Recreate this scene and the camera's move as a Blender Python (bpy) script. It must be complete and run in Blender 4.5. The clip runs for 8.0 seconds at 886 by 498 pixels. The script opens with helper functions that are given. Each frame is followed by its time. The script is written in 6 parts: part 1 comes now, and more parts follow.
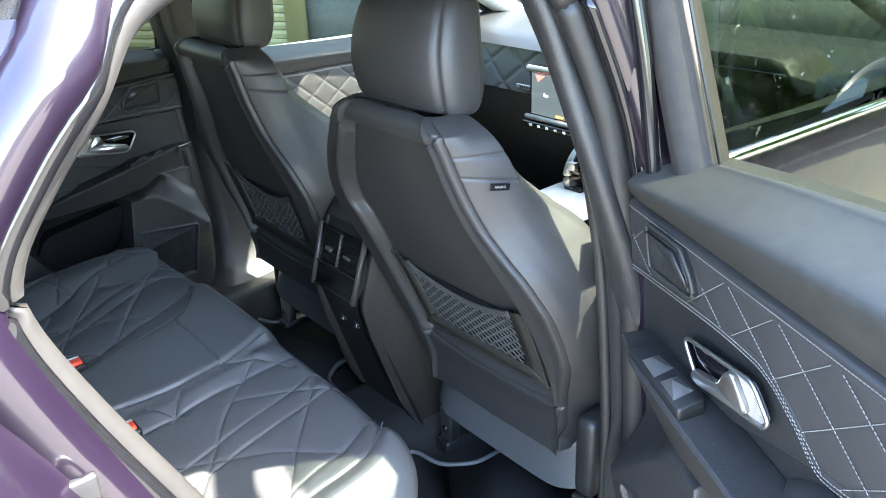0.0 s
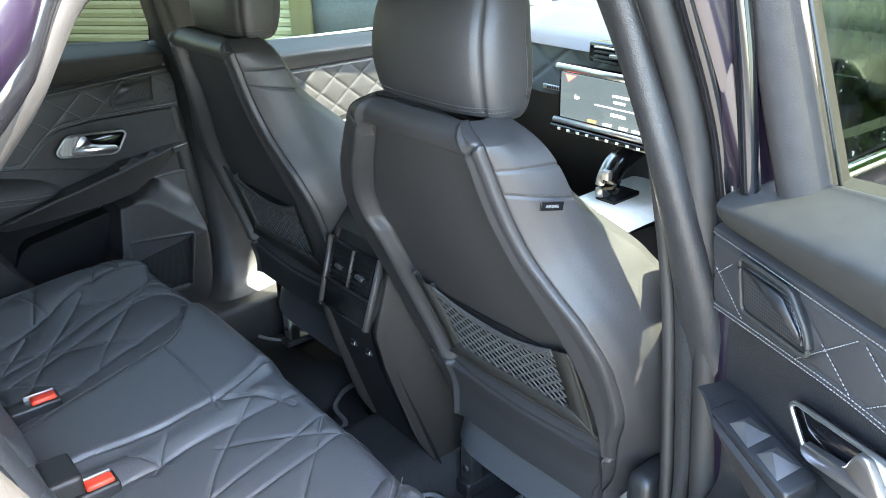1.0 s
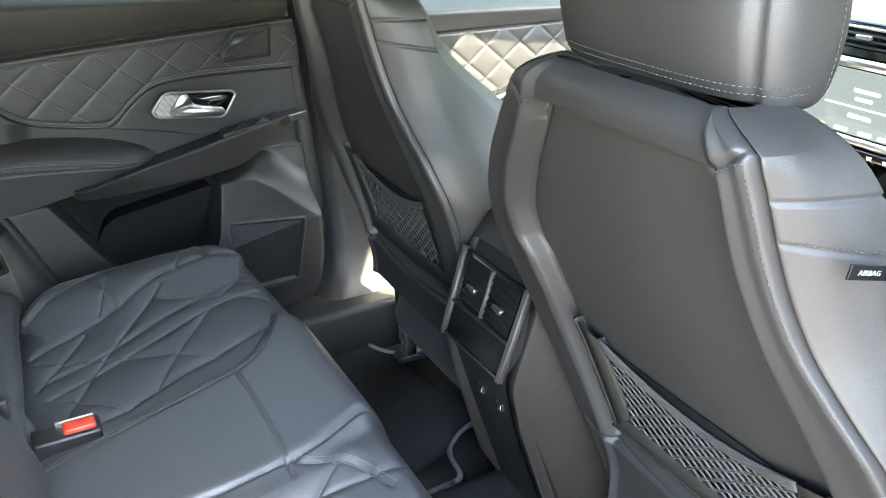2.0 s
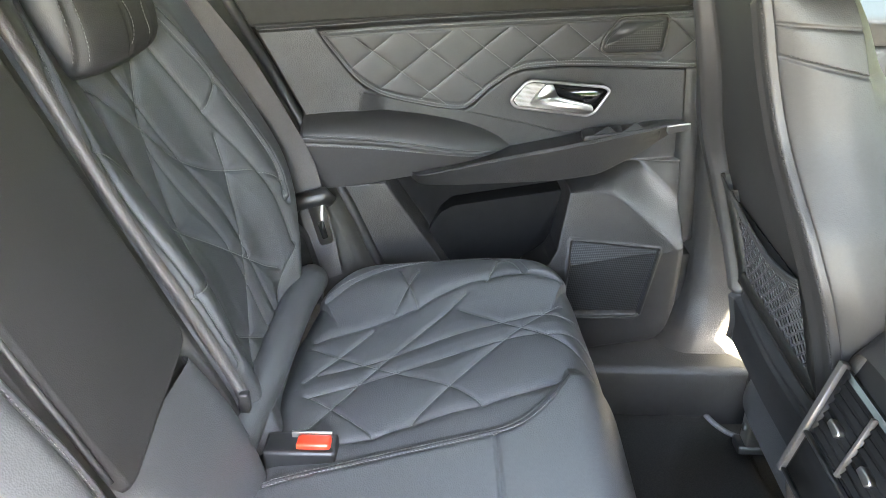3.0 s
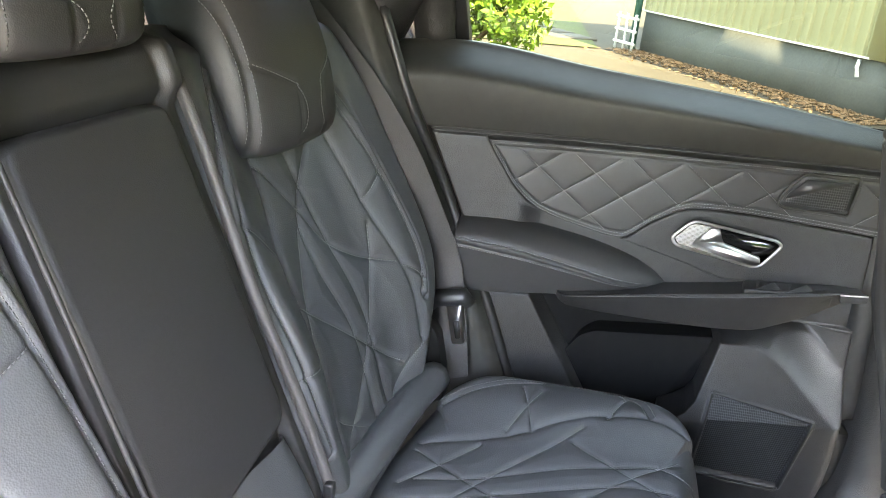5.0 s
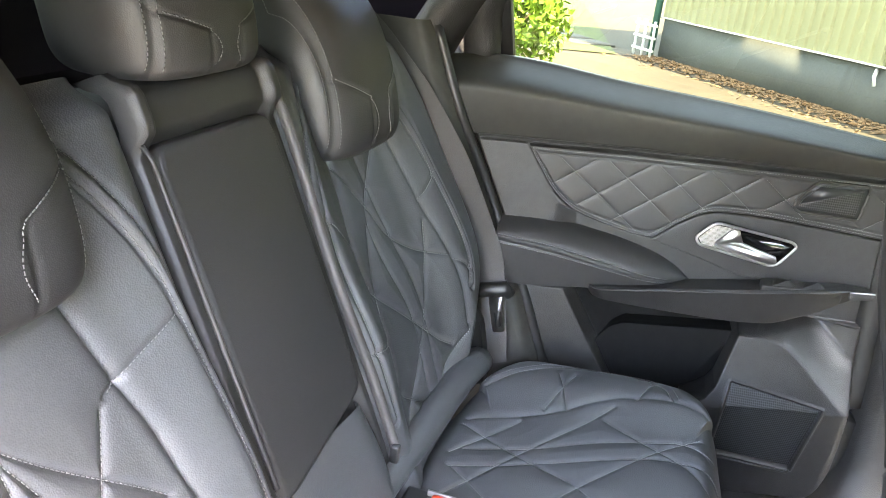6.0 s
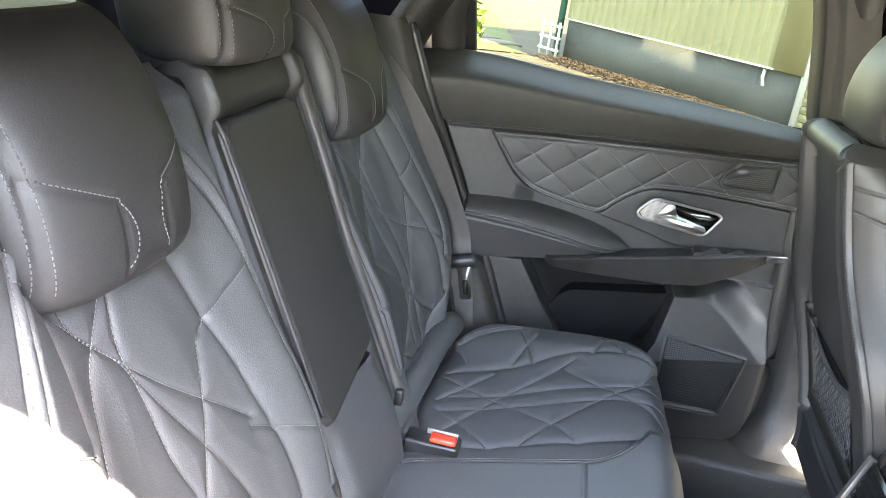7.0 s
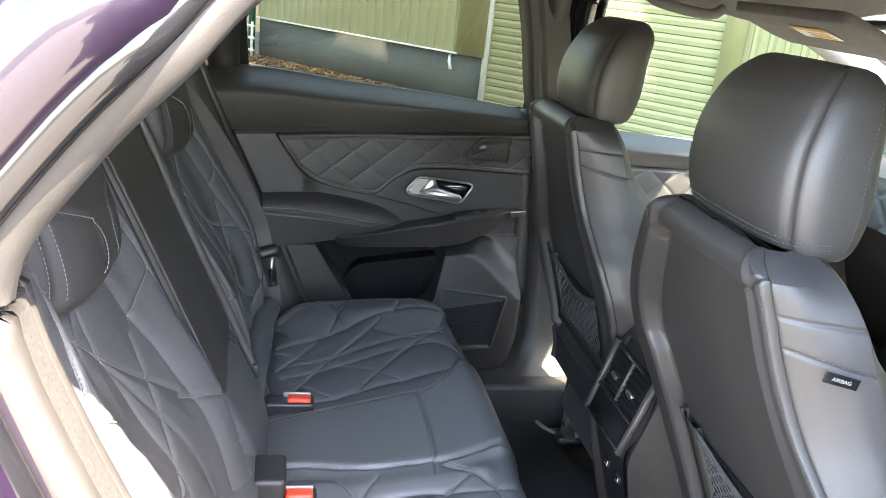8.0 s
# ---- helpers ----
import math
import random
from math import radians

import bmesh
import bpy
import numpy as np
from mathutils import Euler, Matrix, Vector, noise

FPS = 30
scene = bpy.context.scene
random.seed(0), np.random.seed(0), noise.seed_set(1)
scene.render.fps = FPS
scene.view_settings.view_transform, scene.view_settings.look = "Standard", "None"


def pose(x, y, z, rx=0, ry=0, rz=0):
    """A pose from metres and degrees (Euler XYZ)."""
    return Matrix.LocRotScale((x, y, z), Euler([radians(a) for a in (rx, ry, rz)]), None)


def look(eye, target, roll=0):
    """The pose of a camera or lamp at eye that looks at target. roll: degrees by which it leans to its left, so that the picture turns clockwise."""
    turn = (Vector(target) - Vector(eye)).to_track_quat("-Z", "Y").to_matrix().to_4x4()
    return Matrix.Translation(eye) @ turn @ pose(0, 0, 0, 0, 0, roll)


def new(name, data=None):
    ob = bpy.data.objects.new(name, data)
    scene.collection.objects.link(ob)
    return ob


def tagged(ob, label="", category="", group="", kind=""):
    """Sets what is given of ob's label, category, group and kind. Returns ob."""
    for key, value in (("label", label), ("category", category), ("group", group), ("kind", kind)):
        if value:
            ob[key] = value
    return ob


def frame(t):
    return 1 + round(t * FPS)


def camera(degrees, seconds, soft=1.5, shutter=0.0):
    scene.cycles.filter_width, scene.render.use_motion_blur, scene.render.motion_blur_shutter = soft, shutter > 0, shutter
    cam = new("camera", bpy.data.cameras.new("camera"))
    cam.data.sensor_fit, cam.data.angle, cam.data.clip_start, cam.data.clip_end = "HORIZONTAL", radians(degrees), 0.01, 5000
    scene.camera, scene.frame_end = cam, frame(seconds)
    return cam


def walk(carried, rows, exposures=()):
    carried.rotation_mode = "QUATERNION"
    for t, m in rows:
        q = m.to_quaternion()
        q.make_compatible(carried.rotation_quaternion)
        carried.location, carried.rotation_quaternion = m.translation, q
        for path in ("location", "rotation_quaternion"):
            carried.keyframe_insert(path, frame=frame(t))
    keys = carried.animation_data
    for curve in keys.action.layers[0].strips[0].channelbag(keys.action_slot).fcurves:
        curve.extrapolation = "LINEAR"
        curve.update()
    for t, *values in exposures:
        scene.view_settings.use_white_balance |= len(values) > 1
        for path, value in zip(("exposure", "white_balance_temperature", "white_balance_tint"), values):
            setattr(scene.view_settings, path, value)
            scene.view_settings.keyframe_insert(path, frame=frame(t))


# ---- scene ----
cam = camera(56.7, 8.0, 0.8)
PATH = [
    (0, (-0.705, -1.401, 1.511), (0.442, 0.019, 0.693), -2.2),
    (0.5, (-0.689, -1.356, 1.5), (0.446, 0.073, 0.68), -3.1),
    (1, (-0.614, -1.218, 1.463), (0.531, 0.204, 0.646), -1.5),
    (1.2, (-0.555, -1.146, 1.439), (0.577, 0.289, 0.626), -0.6),
    (2.3, (-0.368, -0.798, 1.325), (0.247, 0.893, 0.453), -0.8),
    (2.5, (-0.324, -0.753, 1.314), (0.057, 1.001, 0.432), -1.3),
    (3, (-0.244, -0.634, 1.312), (-0.29, 1.157, 0.423), 0.3),
    (3.5, (-0.206, -0.563, 1.312), (-0.485, 1.246, 0.508), 2.1),
    (4, (-0.173, -0.537, 1.341), (-0.558, 1.279, 0.598), 4.2),
    (4.5, (-0.162, -0.555, 1.35), (-0.63, 1.247, 0.621), 5.3),
    (4.7, (-0.174, -0.57, 1.348), (-0.651, 1.231, 0.62), 5.7),
    (6, (-0.204, -0.741, 1.385), (-0.726, 1.049, 0.661), 6.6),
    (6.5, (-0.243, -0.834, 1.382), (-0.68, 0.983, 0.67), 7.5),
    (7, (-0.282, -0.935, 1.384), (-0.584, 0.914, 0.685), 8.1),
    (7.5, (-0.334, -1.05, 1.378), (-0.388, 0.833, 0.707), 8.2),
    (8, (-0.449, -1.193, 1.422), (-0.071, 0.667, 0.792), 6.3),
]
EXPOSURES = [(0, 5.01, 6800, 9), (1, 5.31, 6900, 9), (2.5, 6.33, 8300, 12), (3, 6.76, 8400, 13), (3.5, 6.95, 8500, 15), (4.5, 6.41, 8200, 15), (6, 6.67, 8000, 16), (6.5, 6.64, 7900, 16), (7, 6.43, 7800, 16), (7.5, 6.00, 7800, 14), (8, 5.54, 7700, 16)]
walk(cam, [(t, look(eye, target, roll)) for t, eye, target, roll in PATH], EXPOSURES)

# ---- world, sun, exposure ----
SUN = Vector((0.45, -0.43, 0.87)).normalized()
world = bpy.data.worlds.new("world")
scene.world = world
world.use_nodes = True
wn = world.node_tree
sky = wn.nodes.new("ShaderNodeTexSky")
sky.sky_type, sky.sun_disc = "NISHITA", False
sky.sun_elevation = math.asin(SUN.z)
sky.sun_rotation = math.atan2(SUN.x, SUN.y)
wn.links.new(sky.outputs[0], wn.nodes["Background"].inputs[0])
wn.nodes["Background"].inputs[1].default_value = 0.15
lamp = bpy.data.lights.new("sun", "SUN")
lamp.energy, lamp.angle, lamp.color = 2.3, radians(0.6), (1.0, 0.95, 0.86)
sun = new("sun", lamp)
sun.matrix_world = look(SUN * 30, (0, 0, 0))


# ---- materials ----
def material(name, color, rough=0.5, metal=0.0, scale=60.0, vary=0.15, bump=0.0, bump_scale=800.0, kind="NOISE",
             coat=0.0, stain=0.1, stain_scale=4.0, spec=0.5, rough_vary=0.08, sheen=0.0):
    """A surface with variation at two scales (stain, grain), uneven gloss and fine relief."""
    m = bpy.data.materials.new(name)
    m.use_nodes = True
    t = m.node_tree
    b = t.nodes["Principled BSDF"]
    co = t.nodes.new("ShaderNodeTexCoord")

    def noise_tex(s, detail=4.0):
        n = t.nodes.new("ShaderNodeTexNoise")
        n.inputs["Scale"].default_value, n.inputs["Detail"].default_value = s, detail
        t.links.new(co.outputs["Object"], n.inputs["Vector"])
        return n

    def mul(a, lo, hi):
        r = t.nodes.new("ShaderNodeMapRange")
        r.inputs["From Min"].default_value, r.inputs["From Max"].default_value = 0.25, 0.75
        r.inputs["To Min"].default_value, r.inputs["To Max"].default_value = lo, hi
        t.links.new(a, r.inputs["Value"])
        return r.outputs[0]

    big, fine = noise_tex(stain_scale), noise_tex(scale, 6.0)
    f = t.nodes.new("ShaderNodeMath")
    f.operation = "MULTIPLY"
    t.links.new(mul(big.outputs[0], 1 - stain, 1 + stain), f.inputs[0])
    t.links.new(mul(fine.outputs[0], 1 - vary, 1 + vary), f.inputs[1])
    mix = t.nodes.new("ShaderNodeVectorMath")
    mix.operation = "SCALE"
    mix.inputs[0].default_value = color
    t.links.new(f.outputs[0], mix.inputs["Scale"])
    t.links.new(mix.outputs[0], b.inputs["Base Color"])
    t.links.new(mul(big.outputs[0], max(rough - rough_vary, 0.02), min(rough + rough_vary, 1)), b.inputs["Roughness"])
    b.inputs["Metallic"].default_value = metal
    b.inputs["Specular IOR Level"].default_value = spec
    b.inputs["Coat Weight"].default_value = coat
    b.inputs["Coat Roughness"].default_value = 0.04
    b.inputs["Sheen Weight"].default_value = sheen
    if bump:
        if kind == "VORONOI":
            n = t.nodes.new("ShaderNodeTexVoronoi")
            n.inputs["Scale"].default_value = bump_scale
            t.links.new(co.outputs["Object"], n.inputs["Vector"])
            h = n.outputs["Distance"]
        else:
            h = noise_tex(bump_scale, 3.0).outputs[0]
        bp = t.nodes.new("ShaderNodeBump")
        bp.inputs["Strength"].default_value, bp.inputs["Distance"].default_value = bump, 0.0006
        t.links.new(h, bp.inputs["Height"])
        t.links.new(bp.outputs[0], b.inputs["Normal"])
    return m


def glass(name, tint, gloss=1.0):
    """Thin car glass: it lets light through, tinted, and mirrors by Fresnel."""
    m = bpy.data.materials.new(name)
    m.use_nodes = True
    t = m.node_tree
    t.nodes.remove(t.nodes["Principled BSDF"])
    a, g, x, lw, pw, ma = (t.nodes.new("ShaderNode" + k) for k in ("BsdfTransparent", "BsdfGlossy", "MixShader", "LayerWeight", "Math", "Math"))
    a.inputs[0].default_value = (*tint, 1)
    g.inputs["Roughness"].default_value = 0.0
    pw.operation, pw.inputs[1].default_value = "POWER", 5.0
    ma.operation, ma.inputs[1].default_value, ma.inputs[2].default_value = "MULTIPLY_ADD", 0.92, 0.06
    t.links.new(lw.outputs["Facing"], pw.inputs[0])
    t.links.new(pw.outputs[0], ma.inputs[0])
    t.links.new(ma.outputs[0], x.inputs[0])
    t.links.new(a.outputs[0], x.inputs[1])
    t.links.new(g.outputs[0], x.inputs[2])
    t.links.new(x.outputs[0], t.nodes["Material Output"].inputs[0])
    return m


def perforated(name, color, pitch, hole):
    """A plate with rows of small holes, as relief and dark dots."""
    m = material(name, color, 0.45, bump=0.0)
    t = m.node_tree
    b = t.nodes["Principled BSDF"]
    co = t.nodes.new("ShaderNodeTexCoord")
    v = t.nodes.new("ShaderNodeTexVoronoi")
    v.voronoi_dimensions = "2D"
    v.inputs["Scale"].default_value, v.inputs["Randomness"].default_value = 1 / pitch, 0.0
    sp, add, cb = (t.nodes.new("ShaderNode" + k) for k in ("SeparateXYZ", "Math", "CombineXYZ"))
    t.links.new(co.outputs["Object"], sp.inputs[0])
    t.links.new(sp.outputs[0], add.inputs[0])
    t.links.new(sp.outputs[1], add.inputs[1])
    t.links.new(add.outputs[0], cb.inputs[0])
    t.links.new(sp.outputs[2], cb.inputs[1])
    t.links.new(cb.outputs[0], v.inputs["Vector"])
    r = t.nodes.new("ShaderNodeMath")
    r.operation = "GREATER_THAN"
    r.inputs[1].default_value = hole
    t.links.new(v.outputs["Distance"], r.inputs[0])
    mx = t.nodes.new("ShaderNodeMix")
    mx.data_type = "RGBA"
    mx.inputs[6].default_value = (0.002, 0.002, 0.002, 1)
    old = b.inputs["Base Color"].links[0].from_socket
    t.links.new(r.outputs[0], mx.inputs[0])
    t.links.new(old, mx.inputs[7])
    t.links.new(mx.outputs[2], b.inputs["Base Color"])
    return m


def glow(name, color, power):
    m = bpy.data.materials.new(name)
    m.use_nodes = True
    b = m.node_tree.nodes["Principled BSDF"]
    b.inputs["Base Color"].default_value = (0.01, 0.01, 0.01, 1)
    b.inputs["Emission Color"].default_value = (*color, 1)
    b.inputs["Emission Strength"].default_value = power
    b.inputs["Roughness"].default_value = 0.08
    return m


LEATHER = material("black_leather", (0.064, 0.066, 0.069), 0.42, bump=0.34, bump_scale=560, kind="VORONOI", vary=0.08, scale=220, stain=0.04, stain_scale=3, rough_vary=0.025)
LEATHER_SOFT = material("black_nappa_leather", (0.027, 0.026, 0.026), 0.52, bump=0.2, bump_scale=720, kind="VORONOI", vary=0.08, scale=220, stain=0.05, stain_scale=3, rough_vary=0.03)
VINYL = material("black_vinyl", (0.029, 0.028, 0.025), 0.5, bump=0.3, bump_scale=1400, kind="VORONOI", vary=0.15, spec=0.3)
TRIM = material("black_grained_plastic", (0.020, 0.0193, 0.0193), 0.45, bump=0.6, bump_scale=640, kind="VORONOI", vary=0.2)
PLASTIC = material("black_plastic", (0.014, 0.014, 0.0145), 0.45, bump=0.15, bump_scale=1600)
GLOSS = material("gloss_black_plastic", (0.006, 0.006, 0.007), 0.12, vary=0.1, stain=0.2)
THREAD = material("pale_grey_thread", (0.17, 0.17, 0.165), 0.7, vary=0.2, scale=900)
THREAD_DARK = material("dark_grey_thread", (0.07, 0.07, 0.072), 0.7, vary=0.2, scale=900)
WEBBING = material("black_belt_webbing", (0.045, 0.041, 0.040), 0.5, bump=0.8, bump_scale=700, vary=0.25, scale=500)
CARPET = material("black_carpet", (0.022, 0.022, 0.022), 0.95, bump=1.0, bump_scale=500, vary=0.5, scale=400, spec=0.15)
PIPING = material("grey_mat_piping", (0.11, 0.11, 0.11), 0.6, vary=0.3, scale=300)
# black lining; on the rear doors its near black also paints in shade
LINER = material("black_lining_with_shade", (0.006, 0.006, 0.0062), 0.9, vary=0.2, spec=0.15)
NETTING = material("black_elastic_cord", (0.05, 0.05, 0.05), 0.7, vary=0.2)
SATIN = material("satin_metal", (0.42, 0.41, 0.40), 0.40, 1.0, vary=0.06, stain=0.06)
CHROME = material("chrome", (0.8, 0.8, 0.8), 0.08, 1.0, vary=0.03, stain=0.03, rough_vary=0.03)
BRUSHED = perforated("patterned_metal", (0.38, 0.36, 0.33), 0.0022, 0.30)
GRILLE = perforated("speaker_mesh", (0.045, 0.045, 0.045), 0.0042, 0.42)
STRIP = material("brushed_brown_grey_metal", (0.13, 0.118, 0.11), 0.5, 0.6, vary=0.15, scale=400)
CONCRETE = material("pale_concrete", (0.23, 0.21, 0.175), 0.9, bump=0.6, bump_scale=70, vary=0.15, scale=30, stain=0.15, stain_scale=0.8)
RED = material("red_buckle_button", (0.75, 0.05, 0.02), 0.35, vary=0.06)
POST = material("brown_grey_post_trim", (0.026, 0.022, 0.019), 0.6, bump=0.3, bump_scale=1300, kind="VORONOI", vary=0.15, spec=0.2)
SEAL = material("grey_rubber_seal", (0.015, 0.0140, 0.013), 0.6, bump=0.3, bump_scale=500, vary=0.15)
FLOCK = material("flocked_seal_flange", (0.0105, 0.0100, 0.0092), 0.9, bump=1.5, bump_scale=380, vary=0.6, scale=330)
PAINT = material("dark_violet_car_paint", (0.0068, 0.0038, 0.0098), 0.36, 0.0, spec=0.25, coat=1.0, vary=0.25, scale=900, stain=0.15, stain_scale=6)
HEADLINER = material("grey_headliner_cloth", (0.16, 0.155, 0.15), 0.9, bump=0.6, bump_scale=700, vary=0.15)
PALE_TRIM = material("pale_grey_pillar_trim", (0.42, 0.42, 0.41), 0.6, bump=0.3, bump_scale=900)
GLASS_CLEAR = glass("green_tinted_car_glass", (0.34, 0.38, 0.31))
GLASS_FRONT = glass("clear_side_glass", (0.50, 0.55, 0.48))
GLASS_REAR = glass("privacy_tinted_car_glass", (0.158, 0.163, 0.125))
GLASS_SCREEN = glass("clear_windscreen_glass", (0.80, 0.86, 0.81))
# privacy glass again, tint lightened to brighten the view through the open door
GLASS_REAR_LIGHTER = glass("lightened_privacy_glass", (0.25, 0.285, 0.24))
LABEL_WHITE = material("white_print", (0.75, 0.75, 0.73), 0.5, vary=0.03)
CREAM = material("cream_painted_sheet_metal", (0.215, 0.208, 0.112), 0.5, vary=0.06, stain=0.1, stain_scale=1.2, bump=0.1, bump_scale=60)
PLINTH = material("grey_painted_render", (0.09, 0.098, 0.094), 0.85, bump=0.8, bump_scale=90, vary=0.2, scale=40, stain=0.25, stain_scale=1.5)
ASPHALT = material("weathered_ground", (0.058, 0.048, 0.031), 0.95, bump=1.0, bump_scale=60, vary=0.35, scale=25, stain=0.3, stain_scale=0.6)
GRASS = material("sunlit_grass", (0.065, 0.085, 0.018), 0.9, vary=0.35, scale=40, stain=0.3, stain_scale=1.5)
SLAB = material("grey_paving", (0.09, 0.085, 0.073), 0.9, vary=0.2, stain=0.2)
LEAF = material("shrub_leaf", (0.12, 0.22, 0.02), 0.5, vary=0.3, scale=15)
LITTER = material("dry_leaves", (0.20, 0.12, 0.06), 0.9, vary=0.4, scale=60)
WHITE_METAL = material("white_painted_metal", (0.6, 0.62, 0.62), 0.5, vary=0.08)
GREEN_PIPE = material("green_downpipe", (0.03, 0.11, 0.08), 0.45, vary=0.1)
BARK = material("bark", (0.10, 0.07, 0.045), 0.9, vary=0.3, bump=1.0, bump_scale=60)

# ---- building blocks ----
XF = [Matrix.Identity(4)]


def part(name, geo, mat, parent=None, label="", smooth=True):
    """One mesh object from a bmesh or (vertices, faces), under a thing or a part."""
    me = bpy.data.meshes.new(name)
    if isinstance(geo, bmesh.types.BMesh):
        geo.to_mesh(me)
        geo.free()
    else:
        v, f = geo
        me.from_pydata([tuple(map(float, p)) for p in v], [], [tuple(map(int, q)) for q in f])
    me.transform(XF[0])
    if XF[0].determinant() < 0:
        me.flip_normals()
    if smooth:
        me.polygons.foreach_set("use_smooth", [True] * len(me.polygons))
    me.materials.append(mat)
    me.update()
    ob = new(name, me)
    ob.parent = parent
    if label:
        ob["label"] = label
    return ob


def thing(name, label, category, group="", kind=""):
    return tagged(new(name), label, category, group, kind)


def sheet(f, nu, nv, closed_u=False):
    """Vertices and faces of a surface f(u, v), u and v arrays from 0 to 1."""
    u, v = np.meshgrid(np.linspace(0, 1, nu, endpoint=not closed_u), np.linspace(0, 1, nv), indexing="ij")
    p = np.stack([np.broadcast_to(np.asarray(c, float), u.shape) for c in f(u, v)], -1).reshape(-1, 3)
    i, j = np.meshgrid(np.arange(nu if closed_u else nu - 1), np.arange(nv - 1), indexing="ij")
    a, b = i * nv + j, ((i + 1) % nu) * nv + j
    return p, np.stack([a, b, b + 1, a + 1], -1).reshape(-1, 4)


def lerp(x, pts):
    """Smooth monotone curve through (x, value) pairs."""
    xs, ys = (np.array(k, float) for k in zip(*sorted(pts)))
    if len(xs) < 3:
        return np.interp(x, xs, ys)
    h, d = np.diff(xs), np.diff(ys) / np.diff(xs)
    m = np.concatenate([[d[0]], np.where(d[:-1] * d[1:] > 0, 2 * d[:-1] * d[1:] / np.where(d[:-1] + d[1:] == 0, 1, d[:-1] + d[1:]), 0), [d[-1]]])
    x = np.clip(x, xs[0], xs[-1])
    k = np.clip(np.searchsorted(xs, x, side="right") - 1, 0, len(xs) - 2)
    t = (x - xs[k]) / h[k]
    return (ys[k] * (1 + 2 * t) * (1 - t) ** 2 + m[k] * h[k] * t * (1 - t) ** 2 + ys[k + 1] * t * t * (3 - 2 * t) + m[k + 1] * h[k] * t * t * (t - 1))


def smooth(x, a, b):
    t = np.clip((x - a) / (b - a), 0, 1)
    return t * t * (3 - 2 * t)


def spline(pts, step=0.004):
    """Catmull-Rom curve through pts, sampled at even steps."""
    p = np.array(pts, float)
    q = np.vstack([2 * p[0] - p[1], p, 2 * p[-1] - p[-2]])
    out = []
    for k in range(len(p) - 1):
        a, b, c, d = q[k:k + 4]
        t = np.linspace(0, 1, 24, endpoint=False)[:, None]
        out.append(0.5 * (2 * b + (c - a) * t + (2 * a - 5 * b + 4 * c - d) * t ** 2 + (3 * b - a - 3 * c + d) * t ** 3))
    out = np.vstack(out + [p[-1:]])
    s = np.concatenate([[0], np.cumsum(np.linalg.norm(np.diff(out, axis=0), axis=1))])
    n = max(2, int(s[-1] / step) + 1)
    g = np.linspace(0, s[-1], n)
    return np.stack([np.interp(g, s, out[:, k]) for k in range(p.shape[1])], -1)


def away(x, y, lines, coarse=3):
    """The distance of points (x, y) from the nearest of the curves."""
    shape = np.shape(x)
    p = np.stack([np.ravel(x), np.ravel(y)], -1)
    best = np.full(len(p), 9.0)
    for ln in lines:
        c = np.vstack([ln[::coarse], ln[-1:]])
        for a, b in zip(c[:-1], c[1:]):
            ab = b - a
            t = np.clip(((p - a) @ ab) / max(ab @ ab, 1e-12), 0, 1)
            d = p - a - t[:, None] * ab
            best = np.minimum(best, np.hypot(d[:, 0], d[:, 1]))
    return best.reshape(shape)


def inside(x, y, poly):
    """The distance of points (x, y) from a polygon's outline, negative inside it."""
    shape = np.shape(x)
    p = np.stack([np.ravel(x), np.ravel(y)], -1)
    c = np.array(list(poly) + [poly[0]], float)
    best, odd = np.full(len(p), 9.0), np.zeros(len(p), bool)
    for a, b in zip(c[:-1], c[1:]):
        ab = b - a
        t = np.clip(((p - a) @ ab) / max(ab @ ab, 1e-12), 0, 1)
        d = p - a - t[:, None] * ab
        best = np.minimum(best, np.hypot(d[:, 0], d[:, 1]))
        if a[1] != b[1]:
            odd ^= ((a[1] > p[:, 1]) != (b[1] > p[:, 1])) & (p[:, 0] < (b[0] - a[0]) * (p[:, 1] - a[1]) / (b[1] - a[1]) + a[0])
    return np.where(odd, -best, best).reshape(shape)


def stitches(curves, length=0.0030, gap=0.0018, r=0.00060):
    """Short raised dashes of thread along 3D curves (N x 3, evenly sampled)."""
    vs, fs = [], []
    for c in curves:
        c = np.asarray(c, float)
        s = np.concatenate([[0], np.cumsum(np.linalg.norm(np.diff(c, axis=0), axis=1))])
        g = np.arange(0, s[-1] - length, length + gap)
        A = np.stack([np.interp(g, s, c[:, k]) for k in range(3)], -1)
        B = np.stack([np.interp(g + length, s, c[:, k]) for k in range(3)], -1)
        for a, b in zip(A, B):
            d = b - a
            d /= np.linalg.norm(d) + 1e-9
            e = np.cross(d, (0.31, 0.52, 0.79))
            e /= np.linalg.norm(e) + 1e-9
            h = np.cross(d, e)
            k = len(vs)
            for q in (a, b):
                vs += [q + e * r, q + h * r, q - e * r, q - h * r]
            fs += [(k, k + 1, k + 5, k + 4), (k + 1, k + 2, k + 6, k + 5), (k + 2, k + 3, k + 7, k + 6), (k + 3, k, k + 4, k + 7),
                   (k + 3, k + 2, k + 1, k), (k + 4, k + 5, k + 6, k + 7)]
    return vs, fs


